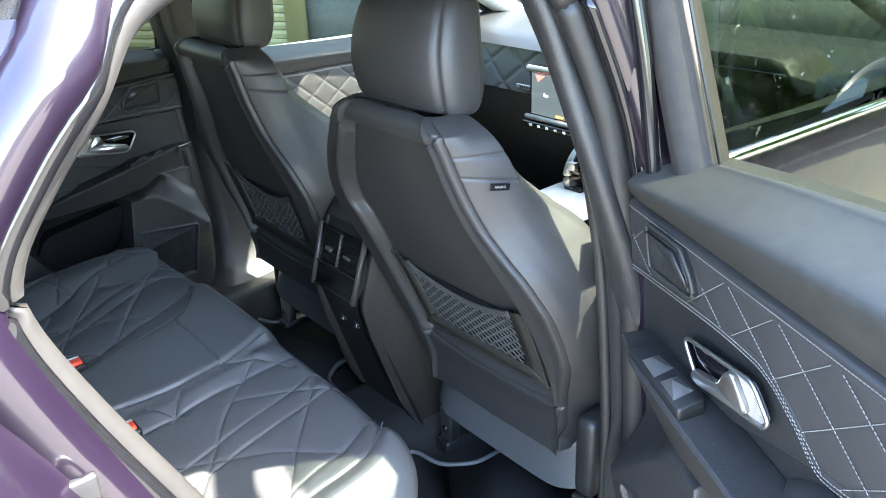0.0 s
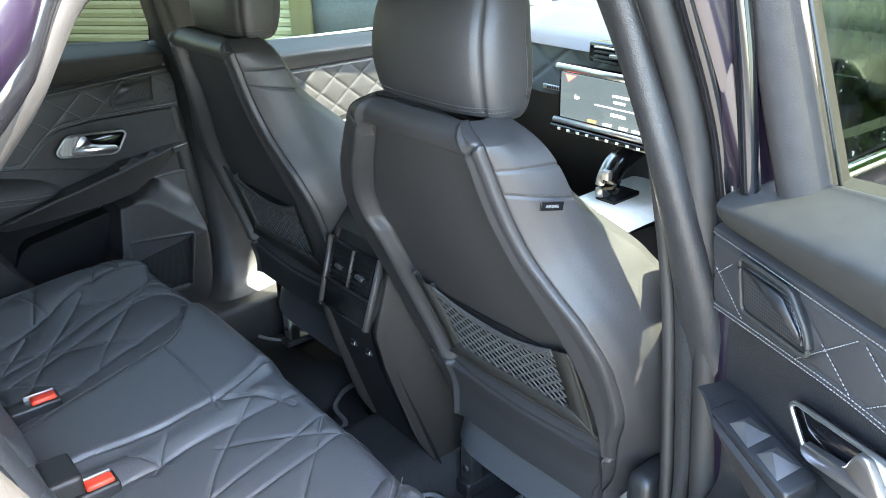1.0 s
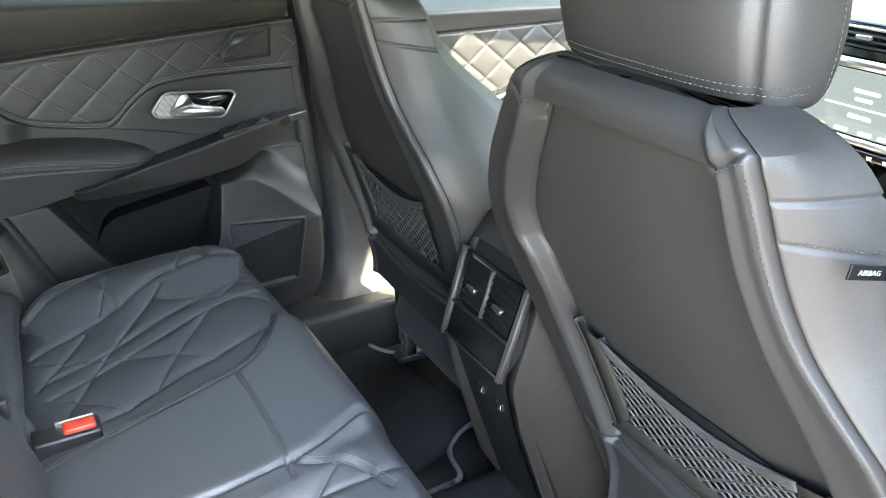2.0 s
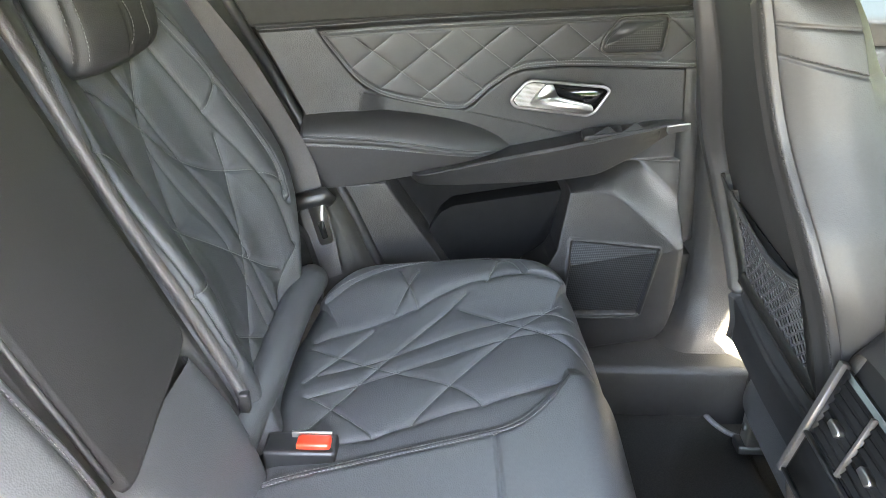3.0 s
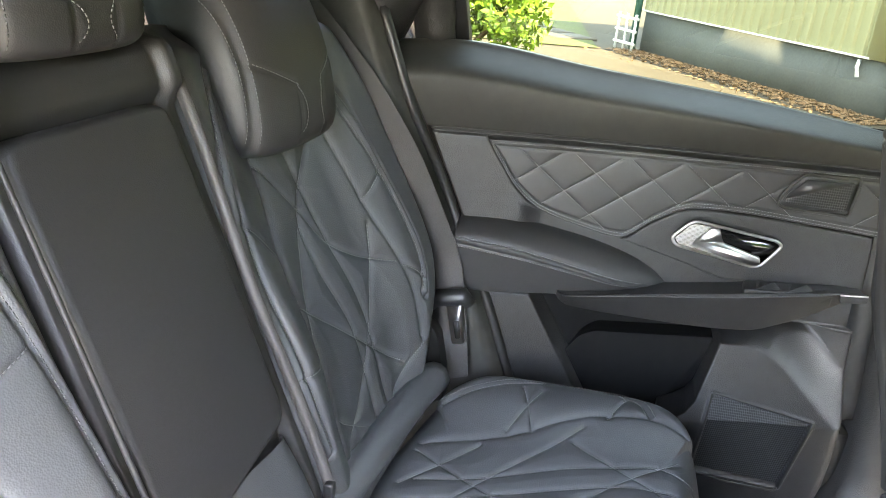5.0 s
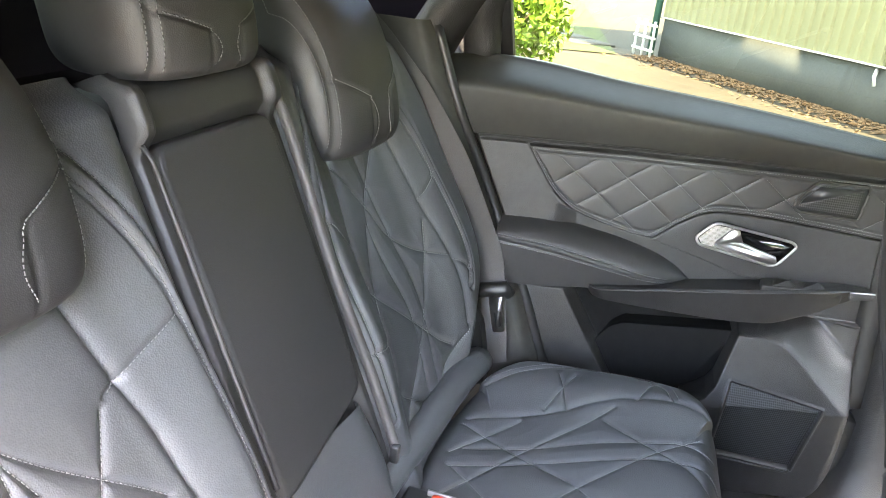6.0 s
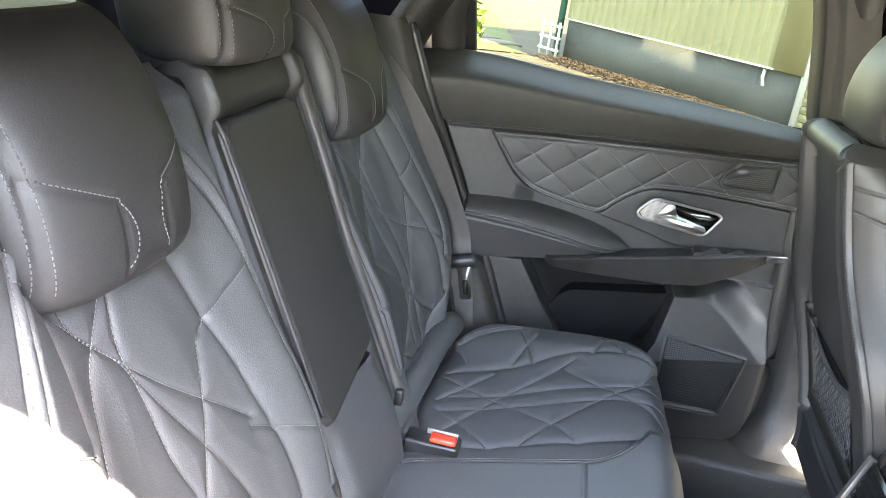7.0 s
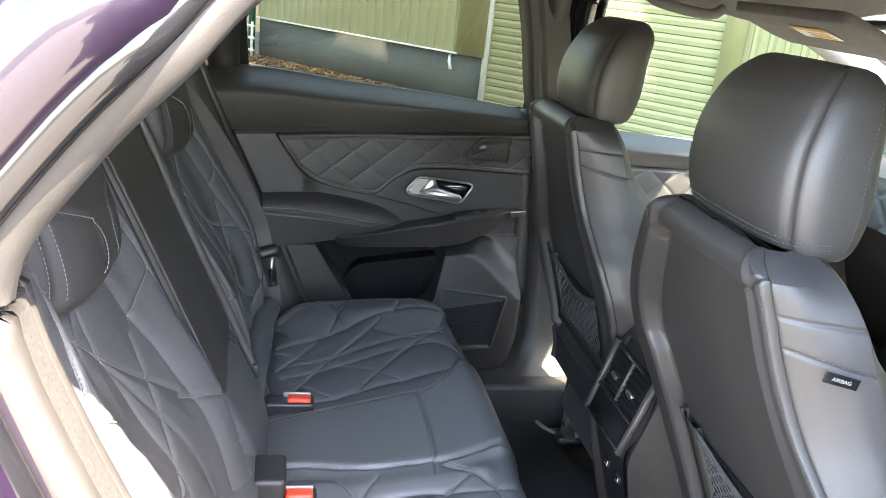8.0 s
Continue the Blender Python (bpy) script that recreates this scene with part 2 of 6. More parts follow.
def tube(path, r, n=8, flat=1.0, caps=True, up=(0, 0, 1)):
    """A round (or flattened) bar along a path; r may be a number or a list."""
    p = np.asarray(path, float)
    rr = np.broadcast_to(np.asarray(r, float), (len(p),))
    vs, fs = [], []
    for k in range(len(p)):
        d = p[min(k + 1, len(p) - 1)] - p[max(k - 1, 0)]
        d /= np.linalg.norm(d) + 1e-9
        e = np.cross(d, up)
        if np.linalg.norm(e) < 1e-3:
            e = np.cross(d, (1, 0, 0))
        e /= np.linalg.norm(e)
        h = np.cross(e, d)
        for i in range(n):
            a = 2 * math.pi * i / n
            vs.append(p[k] + rr[k] * (math.cos(a) * e + flat * math.sin(a) * h))
    for k in range(len(p) - 1):
        for i in range(n):
            j = (i + 1) % n
            fs.append((k * n + i, k * n + j, k * n + n + j, k * n + n + i))
    if caps:
        fs += [tuple(range(n))[::-1], tuple(range((len(p) - 1) * n, len(p) * n))]
    return vs, fs


def box(x0, x1, y0, y1, z0, z1, bevel=0.004, seg=2):
    bm = bmesh.new()
    bmesh.ops.create_cube(bm, size=1)
    for v in bm.verts:
        v.co = ((x0 + x1) / 2 + v.co.x * (x1 - x0), (y0 + y1) / 2 + v.co.y * (y1 - y0), (z0 + z1) / 2 + v.co.z * (z1 - z0))
    if bevel:
        bmesh.ops.bevel(bm, geom=bm.edges[:], offset=bevel, segments=seg, affect="EDGES", profile=0.6)
    return bm


def slab(outline, at, depth, bevel=0.004, seg=2):
    """A plate: a 2D outline laid out by at(a, b, w) with w from 0 to depth, its rim rounded on the face w = 0."""
    bm = bmesh.new()
    front = [bm.verts.new(at(a, b, 0.0)) for a, b in outline]
    back = [bm.verts.new(at(a, b, depth)) for a, b in outline]
    face = bm.faces.new(front)
    bm.faces.new(back[::-1])
    n = len(outline)
    for i in range(n):
        j = (i + 1) % n
        bm.faces.new((front[j], front[i], back[i], back[j]))
    if bevel:
        bmesh.ops.bevel(bm, geom=list(face.edges), offset=bevel, segments=seg, affect="EDGES", profile=0.6)
    bmesh.ops.recalc_face_normals(bm, faces=bm.faces[:])
    return bm


def rounded(pts, r=0.01, n=4):
    """A polygon with its corners rounded."""
    p = [np.array(q, float) for q in pts]
    out = []
    for i, c in enumerate(p):
        a, b = p[i - 1], p[(i + 1) % len(p)]
        ra = min(r, 0.45 * np.linalg.norm(a - c))
        rb = min(r, 0.45 * np.linalg.norm(b - c))
        s, e = c + (a - c) / np.linalg.norm(a - c) * ra, c + (b - c) / np.linalg.norm(b - c) * rb
        for k in range(n + 1):
            t = k / n
            out.append(tuple((1 - t) ** 2 * s + 2 * t * (1 - t) * c + t * t * e))
    return out


def se(c, n):
    return np.sign(c) * np.abs(c) ** (2 / n)


def words(name, text, size, m, mat, parent, depth=0.0004):
    """Built-in lettering as a mesh, at the pose m."""
    cu = bpy.data.curves.new(name, "FONT")
    cu.body, cu.size, cu.extrude, cu.align_x, cu.align_y = text, size, depth, "CENTER", "CENTER"
    tmp = new(name, cu)
    me = bpy.data.meshes.new_from_object(tmp.evaluated_get(bpy.context.evaluated_depsgraph_get()))
    bpy.data.objects.remove(tmp)
    me.transform(m)
    me.materials.clear()
    me.materials.append(mat)
    ob = new(name, me)
    ob.parent = parent
    return ob


def facing(origin, right, up):
    """A pose whose x runs along right and y along up."""
    x = Vector(right).normalized()
    z = x.cross(Vector(up)).normalized()
    y = z.cross(x)
    m = Matrix((x, y, z)).transposed().to_4x4()
    m.translation = origin
    return m


# ---- car shell (setting) ----
def setting(name, label, category):
    return thing(name, label, category, kind="structure")


def hull_y(z):
    """Half width of the body's outer skin at height z."""
    return lerp(z, [(0.2, 0.86), (0.45, 0.92), (0.8, 0.935), (1.0, 0.915), (1.1, 0.885), (1.3, 0.775), (1.45, 0.68), (1.5, 0.60)])


floor = setting("floor", "black carpeted car floor with a low centre tunnel", "floor")


def floor_f(u, v):
    x, y = -0.75 + 2.6 * u, -0.80 + 1.6 * v
    z = 0.30 + 0.07 * (1 - smooth(np.abs(y), 0.08, 0.17)) + 0.10 * smooth(np.abs(y), 0.70, 0.75) + 0.25 * smooth(x, 1.45, 1.8)
    return x, y, z


part("carpet", sheet(floor_f, 60, 90), CARPET, floor)
part("underbody", box(-1.6, 2.4, -0.80, 0.80, 0.22, 0.27), PLASTIC, floor)

# roof with its cloth lining, open at the windscreen and the rear screen
roof = setting("roof", "dark violet steel car roof with side rails", "roof")


def roof_f(lift):
    def f(u, v):
        x, y = -1.35 + 2.09 * u, -0.66 + 1.32 * v
        return x, y, 1.53 + lift - 0.06 * (y / 0.66) ** 4 - 0.03 * (y / 0.66) ** 2 - 0.10 * np.abs((x + 0.25) / 1.1) ** 3
    return f


part("skin", sheet(roof_f(0.03), 30, 24), PAINT, roof)
ceiling = setting("ceiling", "dark grey cloth car headliner", "headliner")
part("lining", sheet(roof_f(0.0), 30, 24), HEADLINER, ceiling)


def side_shell(s):
    """Body side: sill, pillars, roof rail, outer panels; s is -1 for the right, 1 for the left."""
    side = setting("body_side_right" if s < 0 else "body_side_left", "dark violet painted car body side with pillars and sill", "car body")
    Y = lambda y: s * y
    sill = [(x, Y(0.80), 0.33) for x in np.linspace(-0.45, 1.6, 12)]
    part("sill", tube(sill, 0.085, 12, 0.9), PAINT, side)
    o = 0.84 if s > 0 else 0.77
    part("sill_cover", box(-0.40, 1.4, min(Y(0.66), Y(o)), max(Y(0.66), Y(o)), 0.28, 0.425, 0.015), TRIM, side)
    part("arch_lining", box(-1.0, -0.30 if s > 0 else -0.44, min(Y(0.645), Y(0.66)), max(Y(0.645), Y(0.66)), 0.28, 0.60 if s > 0 else 0.66, 0.004), TRIM, side)
    rail = spline([(-1.25, Y(0.60), 1.33), (-0.75, Y(0.655), 1.455), (-0.2, Y(0.67), 1.495), (0.35, Y(0.67), 1.478), (0.7, Y(0.66), 1.42), (1.1, Y(0.70), 1.26), (1.5, Y(0.76), 1.05)], 0.04)
    part("roof_rail", tube(rail, [0.045 if s > 0 else 0.045 + 0.025 * float(smooth(p[0], 0.0, 0.12) * (1 - smooth(p[0], 0.5, 0.7))) for p in rail], 12, 0.8), PAINT, side)
    # B pillar: painted post outside, trimmed inside
    bp = spline([(0.06, Y(0.665), 1.47), (0.115, Y(0.705), 1.32), (0.15, Y(0.745), 1.17), (0.185, Y(0.775), 1.0), (0.20, Y(0.79), 0.80), (0.20, Y(0.79), 0.60), (0.17, Y(0.79), 0.40)], 0.03)
    trim = bp.copy()
    trim[:, 1] -= s * 0.032
    trim[:, 0] += 0.02
    if s < 0:
        trim[:, 0] -= 0.045 * smooth(trim[:, 2], 0.7, 1.1)
        trim[:, 1] += 0.012
    def broad(u, v):
        """The closed side's pillar panel: it widens below the window and sweeps in over the sill."""
        z = 0.405 + 1.06 * v
        g = lerp(z, [(0.405, 0.095), (0.42, 0.135), (0.44, 0.162), (0.47, 0.180), (0.52, 0.190), (0.60, 0.188), (0.83, 0.172), (1.07, 0.145), (1.17, 0.11), (1.32, 0.072), (1.47, 0.02)])
        wide = lerp(z, [(0.405, 0.46), (0.9, 0.30), (1.02, 0.20), (1.1, 0.115), (1.47, 0.11)])
        y = lerp(z, [(0.405, 0.69), (0.425, 0.735), (0.46, 0.772), (0.52, 0.795), (0.62, 0.803), (0.85, 0.80), (1.0, 0.785), (1.17, 0.745), (1.32, 0.705), (1.47, 0.66)])
        return g + wide * u, y + 0.035 * (1 - smooth(u, 0, 0.06)) ** 2 - 0.018 * smooth(u, 0.02, 0.12) * (1 - smooth(u, 0.25, 0.5)), z
    if s > 0:
        part("pillar_trim", sheet(broad, 60, 90), TRIM, side)
    else:
        part("pillar_trim", tube(trim, [0.034 + 0.012 * smooth(1.2 - p[2], 0, 0.6) for p in trim], 14, 0.6), TRIM, side)
    post = bp.copy()
    post[:, 0] += 0.035
    post[:, 1] += 0.085 if s > 0 else -0.02
    part("painted_post", tube(post, 0.048, 14, 0.8), PAINT, side)
    if s < 0:
        part("bright_strip", tube(spline([(0.128, -0.735, 1.45), (0.140, -0.752, 1.30), (0.148, -0.772, 1.15), (0.156, -0.79, 1.06)], 0.03), 0.0035, 8), CHROME, side)
        part("rubber_strip", tube(spline([(0.120, -0.742, 1.45), (0.130, -0.775, 1.30), (0.135, -0.800, 1.15), (0.15, -0.82, 1.0)], 0.03), 0.011, 8), GLOSS, side)
    # quarter panel and C pillar
    def quarter(u, v):
        z = 0.45 + 0.98 * v
        x0 = lerp(z, [(0.45, -0.36), (0.7, -0.42), (0.95, -0.52), (1.1, -0.585), (1.22, -0.635), (1.32, -0.60), (1.43, -0.52)])
        x = x0 - 0.9 * u
        return x, s * (0.745 + (hull_y(z) - 0.745) * smooth(u, 0, 0.10)) + 0 * x, z
    part("quarter_panel", sheet(quarter, 40, 40), PAINT, side)
    cp = [(-0.50, Y(0.66), 1.45), (-0.60, Y(0.665), 1.33), (-0.67, Y(0.675), 1.22), (-0.72, Y(0.69), 1.1), (-0.72, Y(0.69), 0.9), (-0.60, Y(0.69), 0.62)]
    part("pillar_lining", tube(spline(cp, 0.03), 0.065, 14, 0.6), TRIM, side)
    # A pillar with pale lining
    ap = spline([(0.66, Y(0.635), 1.43), (0.95, Y(0.66), 1.30), (1.3, Y(0.71), 1.12), (1.5, Y(0.74), 1.03)], 0.04)
    part("front_pillar_lining", tube(ap, 0.042, 12, 0.8), PALE_TRIM, side)
    return side


side_shell(-1), side_shell(1)

# rear of the cabin, closed behind the bench
rear = setting("wall_rear", "black trimmed load bay behind the rear bench", "car body")
part("load_cover", box(-1.25, -0.78, -0.66, 0.66, 1.06, 1.09), CARPET, rear)
part("tailgate", box(-1.42, -1.28, -0.72, 0.72, 0.35, 1.33, 0.02), TRIM, rear)
part("bay_floor", box(-1.4, -0.7, -0.7, 0.7, 0.55, 0.60), CARPET, rear)
rear_glass = setting("window_rear", "dark tinted rear screen", "car window")
part("pane", sheet(lambda u, v: (-1.30 + 0.10 * v, -0.60 + 1.2 * u, 1.31 + 0.10 * v), 8, 8), GLASS_REAR, rear_glass)

windscreen = setting("window_front", "clear raked windscreen", "car window")
part("pane", sheet(lambda u, v: (0.745 + 0.805 * v, (-0.62 - 0.08 * v) + (1.24 + 0.16 * v) * u, 1.435 - 0.40 * v - 0.03 * (2 * u - 1) ** 2), 16, 16), GLASS_SCREEN, windscreen)
part("black_border", tube([(0.742, y, 1.430 - 0.03 * (y / 0.62) ** 2) for y in np.linspace(-0.6, 0.6, 14)], 0.022, 8, 0.5), PLASTIC, windscreen)

# bonnet and front wings
nose = setting("bonnet", "dark violet painted bonnet and wings", "car body")
part("bonnet_skin", sheet(lambda u, v: (1.5 + 1.1 * u, -0.88 + 1.76 * v, 1.03 - 0.16 * u ** 1.5 - 0.10 * np.abs(2 * v - 1) ** 4), 24, 30), PAINT, nose)
part("front_wing", sheet(lambda u, v: (1.35 + 1.2 * u, -0.90 + 0 * u - 0.02 * np.sin(3 * v), 0.35 + 0.58 * v), 10, 10), PAINT, nose)


# ---- weather seal round the right rear opening ----
seal = setting("door_seal", "grey rubber weather seal with a flocked flange round the rear door opening", "door seal")
loop = [(0.075, -0.668, 1.37), (0.118, -0.69, 1.25), (0.142, -0.70, 1.16), (0.168, -0.715, 1.0), (0.182, -0.725, 0.82), (0.185, -0.735, 0.62), (0.15, -0.75, 0.48), (0.02, -0.755, 0.43),
        (-0.18, -0.755, 0.44), (-0.33, -0.75, 0.58), (-0.43, -0.735, 0.78), (-0.50, -0.72, 0.94), (-0.575, -0.71, 1.10), (-0.612, -0.705, 1.20), (-0.607, -0.705, 1.255),
        (-0.565, -0.702, 1.315), (-0.52, -0.70, 1.365), (-0.455, -0.69, 1.43), (-0.32, -0.68, 1.475), (-0.10, -0.67, 1.485), (0.02, -0.665, 1.455), (0.075, -0.668, 1.37)]
ring = spline(loop, 0.015)
tuck = np.outer(smooth(ring[:, 2], 1.36, 1.44), (0, 1, 0))
part("bulb", tube(ring + np.array((0, -0.030, 0)) + 0.022 * tuck, 0.017, 10, 1.1), SEAL, seal)
part("flange", tube(ring + np.array((0, 0.004, 0)), 0.021, 10, 0.5), FLOCK, seal, "flocked inner flange")
part("gap_rubber", tube(ring + np.array((0, -0.058, 0)) + 0.045 * tuck + 0.010 * (ring - np.array((-0.2, -0.7, 0.95))) / np.linalg.norm(ring - np.array((-0.2, -0.7, 0.95)), axis=1)[:, None], 0.012, 8), GLOSS, seal, "black rubber edge")
part("lip", tube(ring + np.array((0, 0.028, 0)), 0.009, 8), SEAL, seal)
jamb = setting("door_jamb", "dark violet painted door jamb", "car body")
wide = ring.copy()
mid = np.array((-0.2, -0.7, 0.95))
for k in range(len(wide)):
    d = wide[k] - mid
    d[1] = 0
    wide[k] += 0.038 * d / np.linalg.norm(d) + np.array((0, -0.05 + 0.065 * float(smooth(wide[k][2], 1.36, 1.44)), 0))
part("step", tube(wide, 0.034, 10, 0.9), PAINT, jamb)
striker = thing("door_striker", "steel door striker loop bolted to the door jamb", "door striker")
part("loop", tube(spline([(-0.655, -0.80, 1.060), (-0.615, -0.835, 1.075), (-0.593, -0.835, 1.060), (-0.607, -0.82, 1.030), (-0.647, -0.79, 1.020)], 0.006), 0.006, 8), SATIN, striker)
part("plate", box(-0.670, -0.590, -0.800, -0.790, 1.010, 1.080, 0.003), PLASTIC, striker)

# ---- rear bench ----
bench = thing("rear_bench", "black quilted leather rear bench with pale stitching and centre armrest", "car seat")
CUSHION_LINES = [
    [(-0.455, 0.131), (-0.407, 0.213), (-0.342, 0.334), (-0.236, 0.475)],
    [(-0.303, 0.176), (-0.254, 0.256), (-0.167, 0.370), (-0.096, 0.437)],
    [(-0.454, 0.275), (-0.414, 0.339), (-0.373, 0.402)],
    [(-0.458, 0.360), (-0.331, 0.293), (-0.258, 0.252), (-0.211, 0.205)],
    [(-0.438, 0.292), (-0.357, 0.327), (-0.256, 0.375), (-0.174, 0.401), (-0.124, 0.414), (-0.072, 0.397)],
    [(-0.444, 0.239), (-0.374, 0.271), (-0.316, 0.300), (-0.176, 0.355), (-0.120, 0.361), (-0.081, 0.355), (-0.056, 0.330)],
    [(-0.438, 0.237), (-0.403, 0.208), (-0.347, 0.153)],
    [(-0.245, 0.440), (-0.174, 0.393), (-0.120, 0.357), (-0.085, 0.315), (-0.058, 0.269)],
]
BOLSTER_LINES = [[(-0.341, 0.545), (-0.309, 0.455)], [(-0.312, 0.545), (-0.345, 0.445)], [(-0.181, 0.572), (-0.205, 0.50)]]
OUTER_SEAM = [(-0.455, 0.379), (-0.343, 0.436), (-0.227, 0.503), (-0.143, 0.515), (-0.085, 0.489)]
INNER_SEAM = [(-0.412, 0.135), (-0.347, 0.153), (-0.294, 0.177), (-0.211, 0.208), (-0.153, 0.228), (-0.093, 0.246), (-0.052, 0.225)]
EDGE_SEAM = [(-0.455, 0.470), (-0.404, 0.527), (-0.335, 0.570), (-0.232, 0.585), (-0.167, 0.560), (-0.143, 0.515)]


def centre_half(x, y=1.0):
    """Half width of the raised middle of the cushion; its right edge runs in towards the front."""
    r = lerp(x, [(-0.50, 0.082), (-0.40, 0.086), (-0.303, 0.102), (-0.191, 0.094), (-0.127, 0.074), (-0.06, 0.040), (-0.03, 0.02)])
    return np.where(np.asarray(y) < 0, r, np.clip(0.127 + 0.27 * (x + 0.2) + 9.4 * np.clip(x + 0.2, 0, 1) ** 2, 0.05, 0.24))


RIGHT_LINES = [
    [(-0.045, -0.190), (-0.127, -0.295), (-0.214, -0.394), (-0.290, -0.501)],
    [(-0.190, -0.157), (-0.265, -0.233), (-0.314, -0.298), (-0.376, -0.378), (-0.43, -0.45)],
    [(-0.050, -0.224), (-0.150, -0.258), (-0.248, -0.273), (-0.352, -0.294), (-0.45, -0.31)],
    [(-0.050, -0.290), (-0.146, -0.310), (-0.287, -0.327), (-0.387, -0.349), (-0.46, -0.37)],
    [(-0.245, -0.193), (-0.180, -0.230), (-0.106, -0.283), (-0.050, -0.330)],
    [(-0.44, -0.23), (-0.392, -0.274), (-0.308, -0.327), (-0.234, -0.384), (-0.175, -0.462)],
]
RIGHT_TIES = [[(-0.150, -0.126), (-0.190, -0.157)], [(-0.294, -0.120), (-0.337, -0.179)], [(-0.356, -0.120), (-0.312, -0.175)]]
RIGHT_FOLDS = [
    [(-0.47, -0.178), (-0.397, -0.169), (-0.302, -0.162), (-0.187, -0.156), (-0.110, -0.160), (-0.05, -0.150)],
    [(-0.46, -0.515), (-0.38, -0.510), (-0.295, -0.493), (-0.225, -0.475), (-0.158, -0.462), (-0.05, -0.400)],
]
RIGHT_DOUBLE = [[(-0.40, -0.535), (-0.270, -0.525), (-0.166, -0.514), (-0.116, -0.481), (-0.080, -0.440)], [(-0.190, -0.100), (-0.141, -0.124), (-0.119, -0.149), (-0.105, -0.187)]]
left = lambda ls: [spline(l) for l in ls]
cush_quilt = left(CUSHION_LINES) + left(BOLSTER_LINES) + left(RIGHT_LINES) + left(RIGHT_TIES)
cush_seams = left([OUTER_SEAM, INNER_SEAM, EDGE_SEAM]) + left(RIGHT_FOLDS) + left(RIGHT_DOUBLE)
mid_edge = [(x, float(centre_half(x))) for x in (-0.46, -0.38, -0.30, -0.22, -0.17, -0.13)]
cush_double = left([mid_edge]) + left([[(-0.46, -0.080), (-0.399, -0.085), (-0.303, -0.102), (-0.191, -0.094), (-0.127, -0.074), (-0.06, -0.04)]])
cross_seam = [spline([(-0.202, -0.125), (-0.198, 0.0), (-0.202, 0.125)])]


def cushion_top(x, y):
    z = 0.662 + 0.085 * (x + 0.45) - 0.06 * smooth(x, -0.12, -0.02) ** 2
    z = z + 0.020 * (1 - smooth(np.abs(y), centre_half(x, y) - 0.016, centre_half(x, y) + 0.030)) * smooth(x, -0.60, -0.40)
    z = z + 0.016 * smooth(np.abs(y), 0.42, 0.52) * (1 - smooth(np.abs(y), 0.55, 0.63))
    z = z - 0.010 * np.exp(-((np.abs(y) - 0.34) / 0.12) ** 2 - ((x + 0.36) / 0.12) ** 2)
    return z


right_roll = left([[(-0.47, -0.128), (-0.30, -0.132), (-0.19, -0.126), (-0.13, -0.118)], [(-0.40, -0.565), (-0.25, -0.560), (-0.16, -0.545), (-0.11, -0.51)]])


def cushion_relief(x, y):
    q, s, d, c = (away(x, y, l) for l in (cush_quilt, cush_seams, cush_double, cross_seam))
    h = -0.0052 * np.exp(-np.abs(q) / 0.0030) + 0.0024 * (1 - np.exp(-(q / 0.026) ** 2)) * (np.abs(y) > centre_half(x, y))
    r = away(x, y, right_roll)
    return h + 0.011 * np.exp(-(r / 0.020) ** 2) - 0.008 * np.exp(-np.abs(s) / 0.0055) - 0.006 * np.exp(-(d / 0.0035) ** 2) - 0.003 * np.exp(-(c / 0.003) ** 2)


def cushion_f(u, v):
    a, b = 2 * u - 1, 2 * v - 1
    m = np.maximum(np.abs(a), np.abs(b)) + 1e-9
    da, db = a / m, b / m
    n = np.where(db > 0, 3.7, 5.0)
    r = (np.abs(da) ** n + np.abs(db) ** n) ** (-1 / n)
    skirt = smooth(m, 0.93, 1.0)
    mm = np.minimum(m / 0.93, 1.0)
    hx, hy = 0.235, 0.622
    x, y = -0.268 + hx * mm * r * db, hy * mm * r * da
    y = y * (1 - 0.10 * smooth(-x, 0.38, 0.50))
    e = np.minimum((1 - mm) * np.where(np.abs(db) > 0.985, hx, np.where(np.abs(da) > 0.985, hy, hx)), 1)
    rr = 0.055
    k = np.clip((rr - e) / rr, 0, 1)
    z = cushion_top(x, y) - rr * (1 - np.sqrt(np.clip(1 - k * k, 0, 1))) + cushion_relief(x, y) * (1 - k)
    z = z - skirt * 0.23
    return x - 0.03 * skirt * (db > 0.5), y, z


part("seat_cushion", sheet(cushion_f, 640, 400), LEATHER, bench)


def on_cushion(curve, lift=0.0022):
    x, y = curve[:, 0], curve[:, 1]
    e = np.minimum(0.235 - np.abs(x + 0.268), 0.622 - np.abs(y))
    k = np.clip((0.055 - e) / 0.055, 0, 1)
    z = cushion_top(x, y) - 0.055 * (1 - np.sqrt(np.clip(1 - k * k, 0, 1))) + cushion_relief(x, y) * (1 - k) + lift
    return np.stack([x, y, z], -1)


def offset(curve, d):
    t = np.gradient(curve, axis=0)
    t /= np.linalg.norm(t, axis=1)[:, None] + 1e-9
    return curve + d * np.stack([-t[:, 1], t[:, 0]], -1)


thread = [on_cushion(c) for c in cush_quilt]
for c in cush_double[:1] + left([EDGE_SEAM]) + left(RIGHT_DOUBLE):
    thread += [on_cushion(offset(c, 0.006)), on_cushion(offset(c, -0.006))]
tagged(part("stitching", stitches(thread), THREAD, bench, "pale grey top stitching"), kind="stuff")

# backrest: points by y and height z, pushed out of the plane by w


def back_pt(y, z, w):
    x = -0.527 - (z - 0.82) * 0.443
    return x + 0.914 * w, y, z + 0.405 * w


